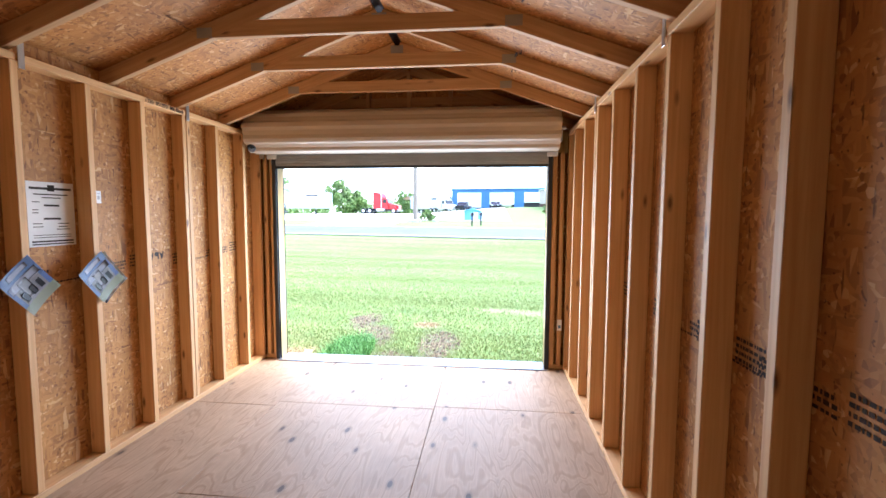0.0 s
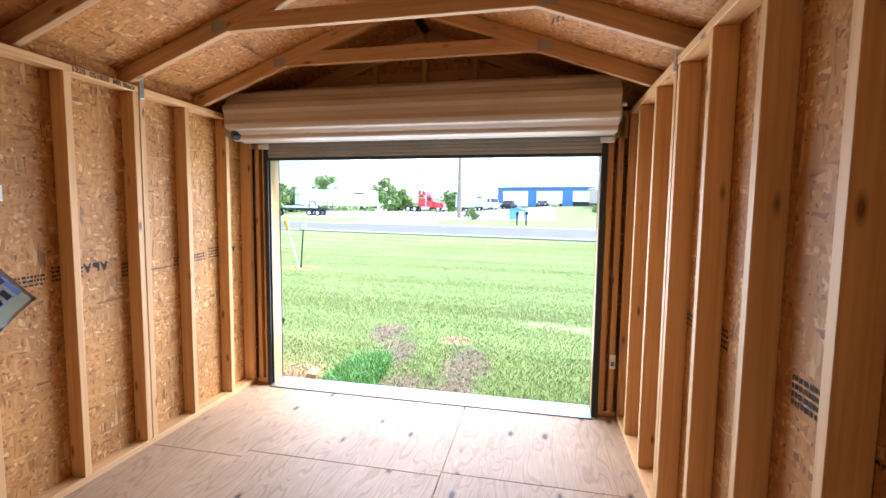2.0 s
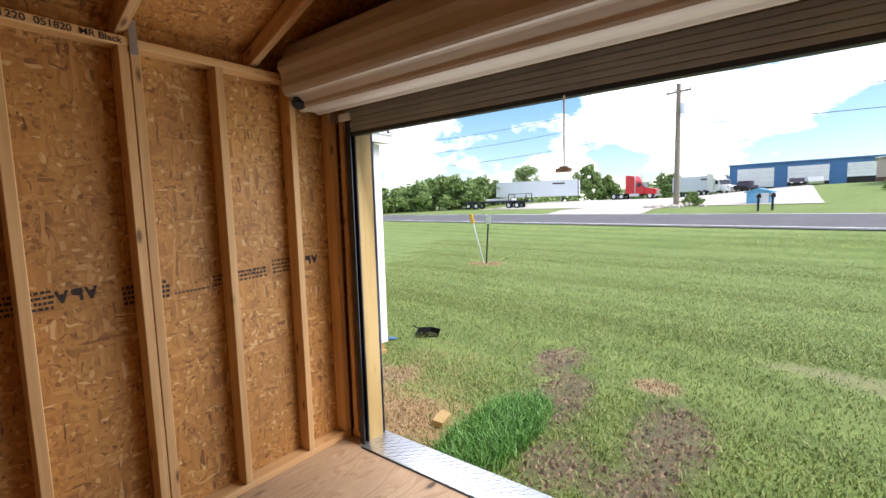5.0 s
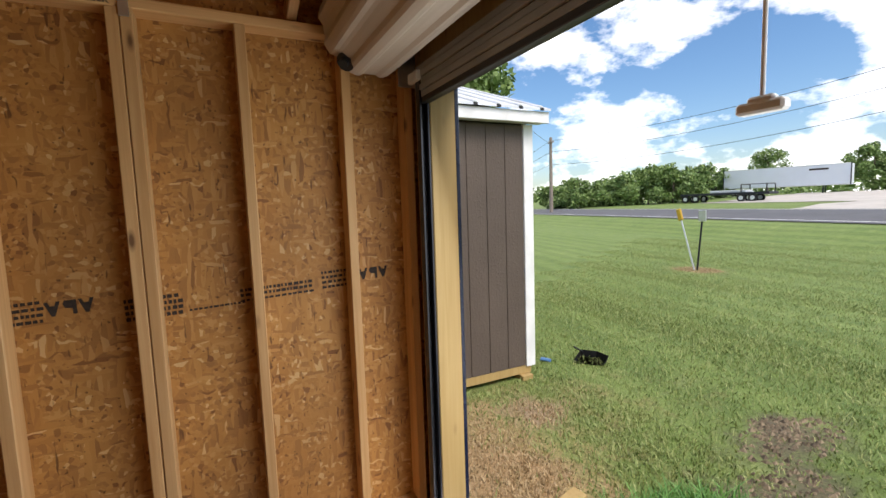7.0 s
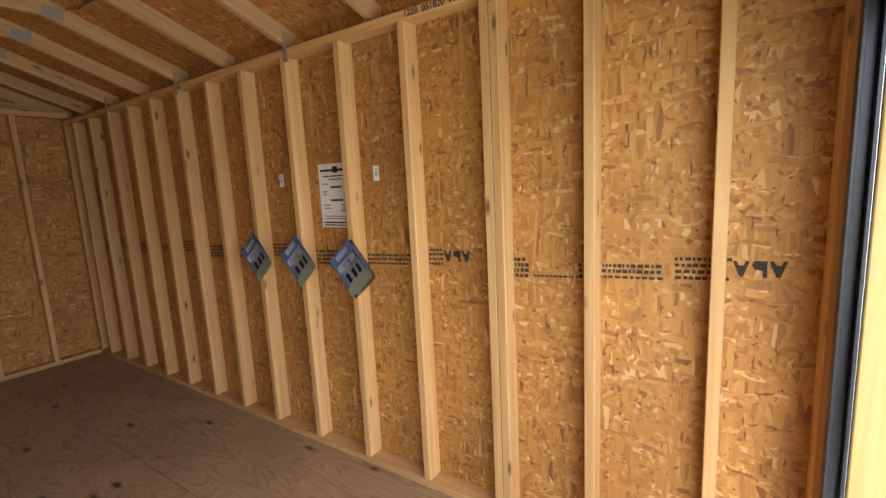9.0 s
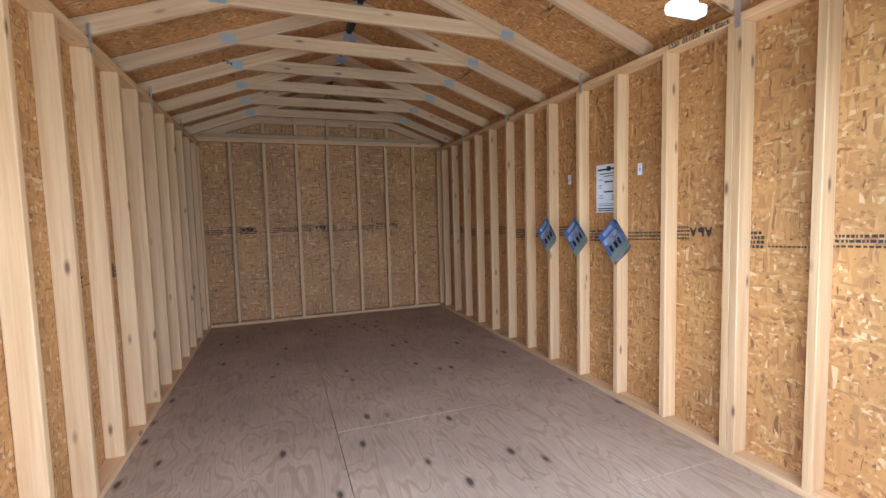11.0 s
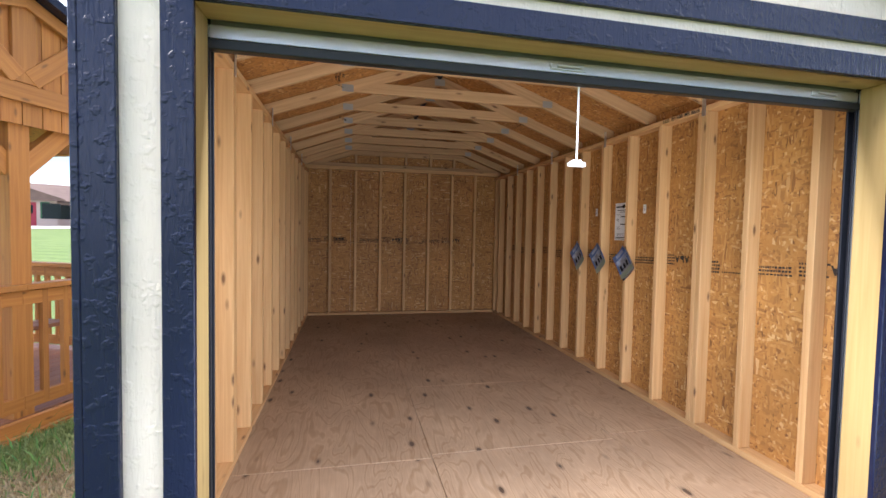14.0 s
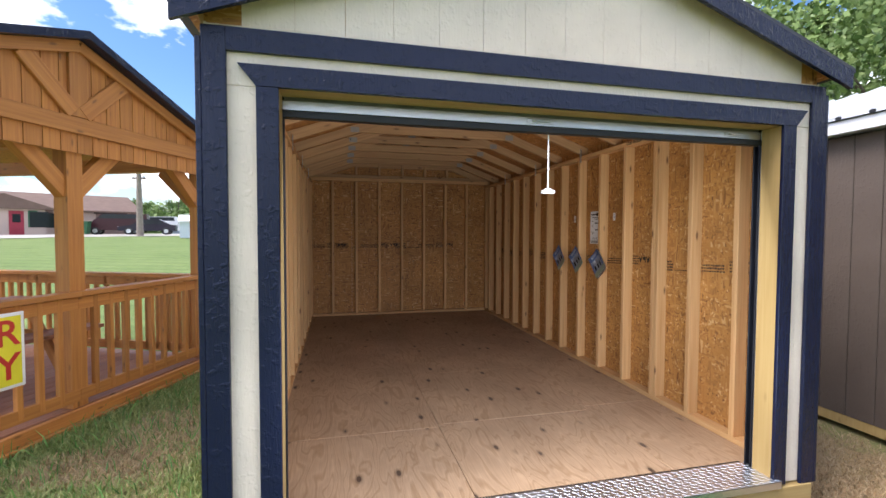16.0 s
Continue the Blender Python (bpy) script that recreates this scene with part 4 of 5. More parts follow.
def tree(x, y, h, spread, count, leaf, seed, name="tree", label="leafy green tree with an open crown", cat="tree", trunk=0.16, low=0.3, bare=False, group=""):
    rng = np.random.default_rng(seed)
    t = empty(name, label, cat, group, "", (x, y, ground_z(x, y)))
    bm = bmesh.new()
    add_rod(bm, (0, 0, -0.1), (0.1, 0, h * 0.5), trunk, trunk * 0.6, 9)
    add_rod(bm, (0.1, 0, h * 0.48), (0.0, 0.1, h * 0.9), trunk * 0.6, trunk * 0.15, 7)
    cs, rs = [], []
    for i in range(16):
        a = rng.random() * 6.283
        z = h * (low + (1 - low) * rng.random() ** 0.8 * 0.92)
        q = spread * (0.35 + 0.65 * rng.random()) * (1 - 0.45 * max(0, z / h - 0.6) / 0.4)
        e = Vector((q * math.cos(a), q * math.sin(a), z))
        s = Vector((0.08, 0, max(h * 0.15, z - q * 0.7)))
        add_rod(bm, s, e, trunk * 0.3, trunk * 0.06, 5)
        for k in range(4):
            cs.append(tuple(s.lerp(e, 0.55 + 0.16 * k) + Vector(rng.normal(size=3) * spread * 0.11)))
            rs.append(spread * (0.16 + 0.14 * rng.random()))
    part("trunk", bm, M_BARK, t)
    v, f = leaf_cloud(cs, rs, count, leaf, rng)
    new("crown", cloud_mesh(v, f, M_LEAF)).parent = t
    return t


tree(-12.0, 4.6, 8.4, 2.6, 22000, 0.17, 3, low=0.42)
tree(-10.5, -4.6, 9.5, 4.0, 30000, 0.13, 4, low=0.25)
tree(-16, -11, 10, 4.2, 12000, 0.28, 5, low=0.25)
tree(-7.6, -9.5, 8.5, 3.2, 30000, 0.13, 6, low=0.25)
EYE0 = Vector((0.71, -2.22, 1.43))


def polar(az, d, eye=EYE0):
    a = radians(az)
    return eye.x + d * math.sin(a), eye.y + d * math.cos(a)


# hedge and trees across the road
for i, (az, d, h, sp) in enumerate(((-46, 72, 4.2, 3.6), (-43, 74, 4.0, 3.6), (-40.5, 70, 4.4, 3.8), (-38, 72, 4.8, 3.8), (-35.5, 71, 5.8, 3.6), (-33.5, 76, 5.2, 3.4), (-31.5, 84, 4.6, 3.4),
                                    (-19.2, 88, 6.2, 3.2), (-17.4, 90, 4.6, 2.8), (-10.6, 110, 5.0, 3.0), (-48.5, 78, 3.2, 3.0))):
    x, y = polar(az, d)
    tree(x, y, h, sp, 5200, 0.42, 20 + i, "roadside_tree", "bushy green tree in the hedge across the road", "tree", 0.14, 0.08, group="roadside trees")
x, y = polar(-27, 100)
tree(x, y, 8.0, 4.0, 2600, 0.4, 41, "sparse_tree", "thin-leaved tree behind the white trailer", "tree", 0.25, 0.4)
x, y = polar(12.4, 50)
tree(x, y, 2.3, 1.2, 2400, 0.22, 42, "ornamental_tree", "small ornamental tree before the pale house", "tree", 0.07, 0.4)
for i, (az, d, h) in enumerate(((-8.6, 47, 1.2), (-7.8, 47, 0.8), (7.6, 54, 1.1), (12.3, 55, 1.0))):
    x, y = polar(az, d)
    tree(x, y, h, h * 0.7, 900, 0.16, 50 + i, "shrub", "low green shrub in a planted bed", "shrub", 0.03, 0.05, group="shrubs")
EYE1 = Vector((1.03, 1.82, 1.35))
for i, (az, d, h, sp) in enumerate(((162.5, 95, 6.5, 5), (165, 92, 6.0, 5), (159.5, 100, 5.2, 5), (168, 95, 7.0, 5), (156.5, 105, 5.4, 5), (146, 100, 5, 5), (172, 95, 7, 5))):
    x, y = polar(az, d, EYE1)
    tree(x, y, h, sp, 4200, 0.55, 70 + i, "far_tree", "dark green tree in the far tree line", "tree", 0.2, 0.08, group="far trees")
# low far woods along the horizon
rng = np.random.default_rng(9)
cs, rs = [], []
for i in range(420):
    a = rng.random() * 2 * math.pi
    d = 300 + 200 * rng.random()
    cs.append((d * math.sin(a), d * math.cos(a), 3.0 + 4 * rng.random()))
    rs.append(9 + 6 * rng.random())
v, f = leaf_cloud(cs, rs, 60000, 3.2, rng)
v[:, 2] = np.clip(v[:, 2], 0.5, 13)
wood = new("far_woods", cloud_mesh(v, f, M_LEAF))
tagged(wood, "distant dark green woods along the horizon", "woods", "", "stuff")

# ---- grass blades near the sheds ----
rng = np.random.default_rng(12)


def blades(name, x0, x1, y0, y1, count, hgt, keepout, label, mat=None, worn=True, only=None):
    px = x0 + (x1 - x0) * rng.random(count)
    py = y0 + (y1 - y0) * rng.random(count)
    ok = np.ones(count, bool)
    for a, b, c, d in keepout:
        ok &= ~((px > a) & (px < b) & (py > c) & (py < d))
    if only:
        ok &= ((px - only[0]) / only[2]) ** 2 + ((py - only[1]) / only[3]) ** 2 < 0.5 + 0.7 * rng.random(count)
    for cx, cy, rx_, ry_, *_ in PATCHES if worn else []:
        q = ((px - cx) / rx_) ** 2 + ((py - cy) / ry_) ** 2
        ok &= ~(rng.random(count) < 0.85 * np.clip(1.45 - q * (0.7 + 0.6 * rng.random(count)), 0, 1))
    px, py = px[ok], py[ok]
    k = len(px)
    pz = np.array([ground_z(a, b) for a, b in zip(px, py)]) - 0.004
    hh = hgt * (0.45 + 0.8 * rng.random(k))
    a = rng.random(k) * 6.283
    lean = rng.normal(size=(k, 2)) * 0.55
    w = 0.003 + 0.0025 * rng.random(k)
    base = np.stack([px, py, pz], 1)
    side = np.stack([np.cos(a) * w, np.sin(a) * w, np.zeros(k)], 1)
    mid = base + np.stack([lean[:, 0] * hh * 0.35, lean[:, 1] * hh * 0.35, hh * 0.6], 1)
    tip = base + np.stack([lean[:, 0] * hh, lean[:, 1] * hh, hh * 0.95], 1)
    v = np.stack([base - side, base + side, mid + side * 0.7, mid - side * 0.7, tip], 1).reshape(-1, 3)
    i = np.arange(k)[:, None] * 5
    me = bpy.data.meshes.new("blades")
    faces = (i + np.array([[0, 1, 2, 3]])).tolist() + (i + np.array([[3, 2, 4]])).tolist()
    me.from_pydata(v.tolist(), [], faces)
    me.materials.append(mat or M_BLADES)
    return tagged(new(name, me), label, "grass", "", "stuff")


KO = [(-1.6, 1.6, -5.6, -0.05), (-5.8, -2.93, -5.3, 1.62)]
for k in range(11):
    y0 = -0.05 + 1.9 * k
    n = int(46000 / (1 + 0.28 * k))
    blades("lawn_grass", -4.6 - 1.2 * k, 3.0 + 0.3 * k, y0, y0 + 1.9 + 0.9 * (k % 2), n, 0.04 + 0.002 * k, KO, "short mown green grass before the shed")
blades("lawn_grass", 1.6, 3.6, -4.2, 0.0, 52000, 0.05, KO, "green grass between shed and pavilion")
blades("tall_grass", -1.7, -0.5, -0.05, 1.6, 15000, 0.12, [(-1.9, -1.2, 0.3, 0.95)], "lush dark green uncut grass beside the sill", M_LUSH, False, (-0.92, 0.72, 0.28, 0.7))
blades("tall_grass", 1.9, 3.7, -4.0, -1.0, 900, 0.12, [], "tufts of taller weeds along the pavilion deck", M_LUSH, False)
for cx, cy, rx_, ry_, *_ in PATCHES[:9]:
    n = int(16000 * rx_ * ry_) + 300
    blades("straw", cx - rx_ * 1.2, cx + rx_ * 1.2, cy - ry_ * 1.2, cy + ry_ * 1.2, min(n, 22000), 0.035, KO, "dry straw and dead grass on bare soil", M_STRAWB, False, (cx, cy, rx_, ry_))


def clods(cx, cy, rx_, ry_):
    """Crumbs of churned soil in a tyre rut."""
    v, f = [], []
    for _ in range(int(600 * rx_ * ry_ / 0.16)):
        a, q = rng.random() * 6.283, rng.random() ** 0.6
        x, y = cx + math.cos(a) * q * rx_, cy + math.sin(a) * q * ry_
        d = 0.008 + 0.022 * rng.random() ** 2
        z = ground_z(x, y) - 0.003
        k = len(v)
        for m in range(4):
            b = m * 1.571 + a
            v.append((x + math.cos(b) * d * (0.7 + 0.6 * rng.random()), y + math.sin(b) * d * (0.7 + 0.6 * rng.random()), z))
        v.append((x + d * 0.2, y, z + d * (0.6 + 0.6 * rng.random())))
        f += [(k, k + 1, k + 4), (k + 1, k + 2, k + 4), (k + 2, k + 3, k + 4), (k + 3, k, k + 4)]
    me = bpy.data.meshes.new("clods")
    me.from_pydata(v, [], f)
    me.materials.append(M_MUD)
    tagged(new("soil_clods", me), "dark churned soil crumbs in a tyre rut", "soil", "", "stuff")


M_MUD = leaf_mat("churned_soil", (0.07, 0.052, 0.034), (0.30, 0.23, 0.15), 0.9)
for cx, cy, rx_, ry_, *_ in RUTS:
    clods(cx, cy, rx_, ry_)

# ---- papers, stamps and stickers on the walls ----
M_PSKY = plain("print_sky", (0.17, 0.26, 0.52), 0.3)
M_PHOUSE = plain("print_house", (0.42, 0.42, 0.46), 0.3)
M_PWIN = plain("print_dark", (0.02, 0.02, 0.03), 0.3)
M_PGRASS = plain("print_grass", (0.42, 0.46, 0.33), 0.35)
M_PROOF = plain("print_roof", (0.5, 0.54, 0.66), 0.35)


def flyer(y, z, tilt, booklet=False):
    """A glossy brochure stapled to a stud, turned on its corner."""
    f = empty("flyer", "glossy blue brochure of a shed pinned to a stud", "brochure", "brochures on studs")
    f.matrix_world = Matrix.Translation((-1.424, y, z)) @ Matrix.Rotation(math.pi / 2, 4, 'Z') @ Matrix.Rotation(math.pi / 2, 4, 'X') @ Matrix.Rotation(radians(tilt), 4, 'Z') @ Matrix.Scale(0.87, 4)

    def card(name, x0, x1, y0, y1, lift, mat):
        bm = bmesh.new()
        n = 6
        v = [[bm.verts.new((x0 + (x1 - x0) * i / n, y0 + (y1 - y0) * j / n, lift + 0.9 * ((x0 + (x1 - x0) * i / n) ** 2 + 0.4 * (y0 + (y1 - y0) * j / n) ** 2))) for i in range(n + 1)] for j in range(n + 1)]
        for j in range(n):
            for i in range(n):
                bm.faces.new((v[j][i], v[j][i + 1], v[j + 1][i + 1], v[j + 1][i]))
        bmesh.ops.solidify(bm, geom=bm.faces[:], thickness=0.0006)
        ob = part(name, bm, mat, f, smooth=True)
        return ob
    card("sheet", -0.107, 0.107, -0.13, 0.13, 0.003, M_PSKY)
    card("printed_lawn", -0.107, 0.107, -0.13, -0.075, 0.0045, M_PGRASS)
    card("printed_wall", -0.08, 0.08, -0.075, 0.02, 0.0045, M_PHOUSE)
    card("printed_roof", -0.095, 0.095, 0.02, 0.065, 0.0045, M_PROOF)
    card("printed_gable", -0.04, 0.02, -0.05, 0.05, 0.006, M_PHOUSE)
    card("printed_cloud", -0.06, 0.07, 0.085, 0.115, 0.0045, M_PROOF)
    for x in (-0.055, 0.0, 0.05):
        card("printed_window", x - 0.014, x + 0.014, -0.06, -0.005, 0.0075, M_PWIN)
    if booklet:
        card("back_pages", -0.095, 0.125, -0.15, 0.11, -0.0005, M_PAPER)
    return f


flyer(-2.02, 1.055, 40, True)
flyer(-2.41, 1.07, 42)
flyer(-2.78, 1.07, 41)

sheet_ = empty("notice_sheet", "white printed notice sheet pinned to the wall", "paper")
sheet_.matrix_world = Matrix.Translation((-1.5175, -2.185, 1.405))


def wall_bar(name, x, y0, y1, z0, z1, mat, parent, t=0.0008):
    return box(name, x, x + t, y0, y1, z0, z1, mat, parent, 0)


wall_bar("page", 0, -0.125, 0.125, -0.165, 0.165, M_PAPER, sheet_)
for y0, y1, z0, z1 in ((-0.11, 0.11, 0.125, 0.137), (-0.018, 0.018, 0.118, 0.15), (-0.09, 0.09, 0.098, 0.104), (-0.05, 0.05, 0.082, 0.087), (-0.04, 0.04, 0.04, 0.05), (-0.1, -0.06, 0.06, 0.064),
                       (-0.1, -0.07, 0.02, 0.024), (-0.1, -0.07, 0.005, 0.009), (-0.045, 0.045, -0.028, -0.018), (-0.1, -0.055, -0.05, -0.046), (0.03, 0.09, -0.05, -0.046), (-0.1, -0.05, -0.066, -0.062),
                       (0.03, 0.08, -0.066, -0.062), (0.02, 0.09, -0.08, -0.076), (-0.1, 0.1, -0.108, -0.105), (-0.1, 0.1, -0.12, -0.117), (-0.11, 0.11, -0.143, -0.135), (-0.11, 0.11, -0.156, -0.15)):
    wall_bar("print_bar", 0.001, y0, y1, z0, z1, M_INK, sheet_)
for x, y, z in ((-1.5175, -1.905, 1.505), (-1.5175, -2.62, 1.5)):
    s = empty("sticker", "small white printed sticker on the strand board", "sticker", "wall stickers")
    s.matrix_world = Matrix.Translation((x, y, z))
    wall_bar("label", 0, -0.018, 0.018, -0.036, 0.036, M_PAPER, s)
    wall_bar("print_bar", 0.001, -0.007, 0.007, -0.014, 0.008, M_PHOUSE, s)
    wall_bar("print_bar", 0.001, -0.01, 0.01, 0.018, 0.023, M_PHOUSE, s)
s = empty("sticker", "small white printed sticker on the stud by the door", "sticker", "wall stickers")
s.matrix_world = Matrix.Translation((1.385, -0.2485, 0.42))
b = box("label", -0.02, 0.02, -0.001, 0, -0.05, 0.05, M_PAPER, s, 0)
box("print_bar", -0.011, 0.011, -0.0018, -0.0012, -0.03, 0.0, M_BLUE, s, 0)


def stamp(name, m, parent, big=True, seed=0):
    """A printed grade mark: a bold three-shape mark and rows of small print, as ink bars."""
    r = random.Random(seed)
    bm = bmesh.new()
    if big:
        for pts in ([(0, 0.05), (0.014, 0.05), (0.02, 0.036), (0.036, 0.036), (0.042, 0.05), (0.056, 0.05), (0.034, 0), (0.022, 0)],
                    [(0.11, 0.0), (0.095, 0.0), (0.095, 0.02), (0.07, 0.024), (0.062, 0.038), (0.07, 0.05), (0.11, 0.05)],
                    [(0.116, 0.05), (0.13, 0.05), (0.136, 0.036), (0.152, 0.036), (0.158, 0.05), (0.172, 0.05), (0.15, 0), (0.138, 0)]):
            bm.faces.new([bm.verts.new((x * 0.8, z - 0.005, 0)) for x, z in pts])

    def row(x0, x1, z, h):
        x = x0
        while x < x1:
            w = r.uniform(0.006, 0.02)
            a = [bm.verts.new(q) for q in ((x, z, 0), (x + w, z, 0), (x + w, z + h, 0), (x, z + h, 0))]
            bm.faces.new(a)
            x += w + r.uniform(0.003, 0.007)
    for k in range(4):
        row(-0.16, -0.015, -0.02 + k * 0.021, 0.011)
    for k in range(3):
        row(-0.48, -0.2, -0.025 + k * 0.02, 0.012 if k else 0.009)
    row(-0.66, -0.46, -0.03, 0.008)
    for k in range(4):
        row(-0.86, -0.69, -0.035 + k * 0.022, 0.014)
    bmesh.ops.recalc_face_normals(bm, faces=bm.faces)
    o = part(name, bm, M_INK)
    o.matrix_world = m
    return keep(o, parent)


# small print rows on the sheets, some bays hidden by studs
def west_m(y, z, tilt=0.0):
    return Matrix.Translation((-1.5185, y, z)) @ Matrix.Rotation(math.pi / 2, 4, 'Z') @ Matrix.Rotation(math.pi / 2, 4, 'X') @ Matrix.Rotation(radians(tilt), 4, 'Z')


for i, y in enumerate((-0.46, -1.54, -2.62, -3.68, -4.72)):
    stamp("grade_stamp", west_m(y, 1.115 - 0.015 * i, 2.2), wall_west, True, i)


def east_m(y, z):
    return Matrix.Translation((1.5185, y, z)) @ Matrix.Rotation(-math.pi / 2, 4, 'Z') @ Matrix.Rotation(math.pi / 2, 4, 'X')


for i, y in enumerate((-1.72, -2.98, -3.42, -4.6)):
    stamp("grade_stamp", east_m(y, 0.98), wall_east, False, 10 + i)
for i, x in enumerate((1.05, 0.2, -0.75)):
    stamp("grade_stamp", Matrix.Translation((x, YB + 0.0015, 1.12)) @ Matrix.Rotation(math.pi, 4, 'Z') @ Matrix.Rotation(math.pi / 2, 4, 'X'), wall_back, True, 20 + i)
# stamps on the roof deck
for sx in (-1, 1):
    for i, y in enumerate((-1.0, -2.05, -3.4)):
        u = 0.95
        m = Matrix.Translation((sx * u, y, under(u) + rise + 0.0005)) @ Matrix.Rotation(-sx * math.atan(-SLOPE) * -1, 4, 'Y') @ Matrix.Rotation(math.pi / 2 * sx, 4, 'Z') @ Matrix.Diagonal((0.45, 1.3, -1, 1))
        stamp("grade_stamp", m, ceiling, False, 30 + i)
# pencilled order number along the top plate
lettering("plate_writing", "1220  051820  MR Black", 0.036, M_INK, Matrix.Translation((-1.4292, -1.62, ZT + 0.018)) @ Matrix.Rotation(math.pi / 2, 4, 'Z') @ Matrix.Rotation(math.pi / 2, 4, 'X'), wall_west, 'LEFT', 0.0004)
# rafter ties on the plates
for sx in (-1, 1):
    for k in range(1, 10):
        y = STUDS[3 * k // 2] if k % 2 == 0 else (STUDS[3 * k // 2] + STUDS[3 * k // 2 + 1]) / 2
        if k % 2 == 0:
            t = box("hurricane_tie", sx * 1.424, sx * 1.4285, y + 0.02, y + 0.05, ZT - 0.03, ZP + 0.07, M_GALV, None, 0.001)
            keep(t, wall_west if sx < 0 else wall_east)

# ---- across the road ----
ROADYAW = math.degrees(math.atan(-0.275))
M_BLUEWALL = plain("blue_cladding", (0.05, 0.16, 0.36), 0.5, 0, 0.06, 0.8)
M_TAN = plain("tan_cladding", (0.42, 0.36, 0.31), 0.6, 0, 0.06, 0.8)
M_PALE = plain("pale_siding", (0.55, 0.58, 0.6), 0.6, 0, 0.05, 0.8)
M_SHINGLE = plain("grey_shingle", (0.40, 0.40, 0.41), 0.85, 0, 0.12, 2)
M_BROWNSH = plain("brown_shingle", (0.17, 0.11, 0.085), 0.85, 0, 0.15, 2)
M_DARK = plain("dark_interior", (0.015, 0.015, 0.017), 0.7)
M_GLASS = plain("dark_glass", (0.02, 0.025, 0.03), 0.08)
M_TRAIL = plain("trailer_white", (0.62, 0.67, 0.74), 0.4, 0.1, 0.05, 0.5)
M_TYRE = plain("tyre", (0.015, 0.015, 0.016), 0.8)
M_CARDARK = plain("dark_car_paint", (0.025, 0.02, 0.035), 0.25, 0.2)
M_CARMAROON = plain("maroon_car_paint", (0.06, 0.018, 0.024), 0.25, 0.2)
M_CARWHITE = plain("white_car_paint", (0.7, 0.71, 0.72), 0.25)
M_CARRED = plain("red_truck_paint", (0.48, 0.02, 0.025), 0.3)
M_PINK = plain("pink_stucco", (0.52, 0.40, 0.34), 0.75, 0, 0.07, 0.7)
M_GREEN = plain("green_plastic", (0.02, 0.10, 0.04), 0.5)


def at(name, x, y, rz, label, cat, group="", dz=0.0):
    return empty(name, label, cat, group, "", (x, y, ground_z(x, y) + dz), rz)


def wall_window(parent, x, y, z, w, h, shutters=None):
    win = box("window", x - w / 2, x + w / 2, y - 0.06, y + 0.01, z, z + h, M_WHITE, parent, 0.01)
    for i in (0, 1):
        for j in (0, 1):
            box("pane", x - w / 2 + 0.06 + i * w / 2, x + i * w / 2 - 0.04, y - 0.07, y - 0.061, z + 0.06 + j * h / 2, z + j * h / 2 + h / 2 - 0.04, M_GLASS, win, 0)
    if shutters:
        for s in (-1, 1):
            box("shutter", x + s * (w / 2 + 0.22) - 0.17, x + s * (w / 2 + 0.22) + 0.17, y - 0.05, y, z - 0.05, z + h + 0.05, shutters, parent, 0.01)


# blue workshop
x, y = polar(1.5, 88)
ws = at("workshop", x, y, ROADYAW * 0.35, "long blue metal workshop with three white overhead doors", "workshop")
W0 = 10.0
box("wall", -W0, W0, 0, 9, -0.5, 3.9, M_BLUEWALL, ws)
box("roof", -W0 - 0.2, W0 + 0.2, -0.25, 9.2, 3.9, 4.12, M_BLUEWALL, ws, 0.02, "blue metal roof edge")
for xc, w, zb in ((-6.4, 4.9, 0.3), (0.2, 4.9, 0.9), (7.0, 4.8, 1.3)):
    # thin dark panel on the solid wall, painting the shade inside the bay
    box("bay_shade_panel", xc - w / 2, xc + w / 2, -0.03, 0.0, -0.2, 3.3, M_DARK, ws, 0)
    d = box("overhead_door", xc - w / 2, xc + w / 2, -0.10, -0.031, zb, 3.3, M_WHITE, ws, 0.01, "white sectional overhead door")
    for k in range(4):
        box("panel_line", xc - w / 2, xc + w / 2, -0.106, -0.101, zb + (3.3 - zb) * k / 4 - 0.02, zb + (3.3 - zb) * k / 4 + 0.02, M_PALE, d, 0)
# tan annex and pale house
x, y = polar(7.9, 74)
an = at("annex", x, y, -6, "tan annex with brown wainscot", "building")
box("wall", -1.8, 2.2, 0, 6, 0.6, 2.8, M_TAN, an)
box("wainscot", -1.82, 2.22, -0.03, 6.02, -0.6, 0.6, plain("wainscot", (0.10, 0.05, 0.04), 0.7), an)
prism("roof", [(-2.0, 2.8), (2.4, 3.25), (2.4, 3.4), (-2.0, 2.95)], "y", -0.3, 6.3, M_PALE, an)
wall_window(an, 0.3, -0.03, 1.0, 0.9, 1.2)
box("door", 1.2, 1.95, -0.05, 0, -0.1, 1.95, M_WHITE, an)
x, y = polar(12.6, 60)
ho = at("house", x, y, -12, "pale grey house with blue shutters and grey roof", "house")
box("wall", -5.4, 8, 0, 7, -0.8, 2.35, M_PALE, ho)
for s in (0, 1):
    pts = [(-0.4, 2.3), (3.5, 3.6), (3.5, 3.75), (-0.4, 2.45)] if s == 0 else [(7.4, 2.3), (3.5, 3.6), (3.5, 3.75), (7.4, 2.45)]
    prism("roof", pts, "x", -5.7, 8.3, M_SHINGLE, ho)
prism("gable_wall", [(0, 2.3), (7, 2.3), (3.5, 3.6)], "x", -5.39, -5.3, M_PALE, ho)
wall_window(ho, -3.9, 0, 0.55, 1.5, 1.5, M_BLUEWALL)
wall_window(ho, 1.0, 0, 1.0, 0.9, 0.9, M_BLUEWALL)
wall_window(ho, 4.5, 0, 0.8, 1.2, 1.2, M_BLUEWALL)
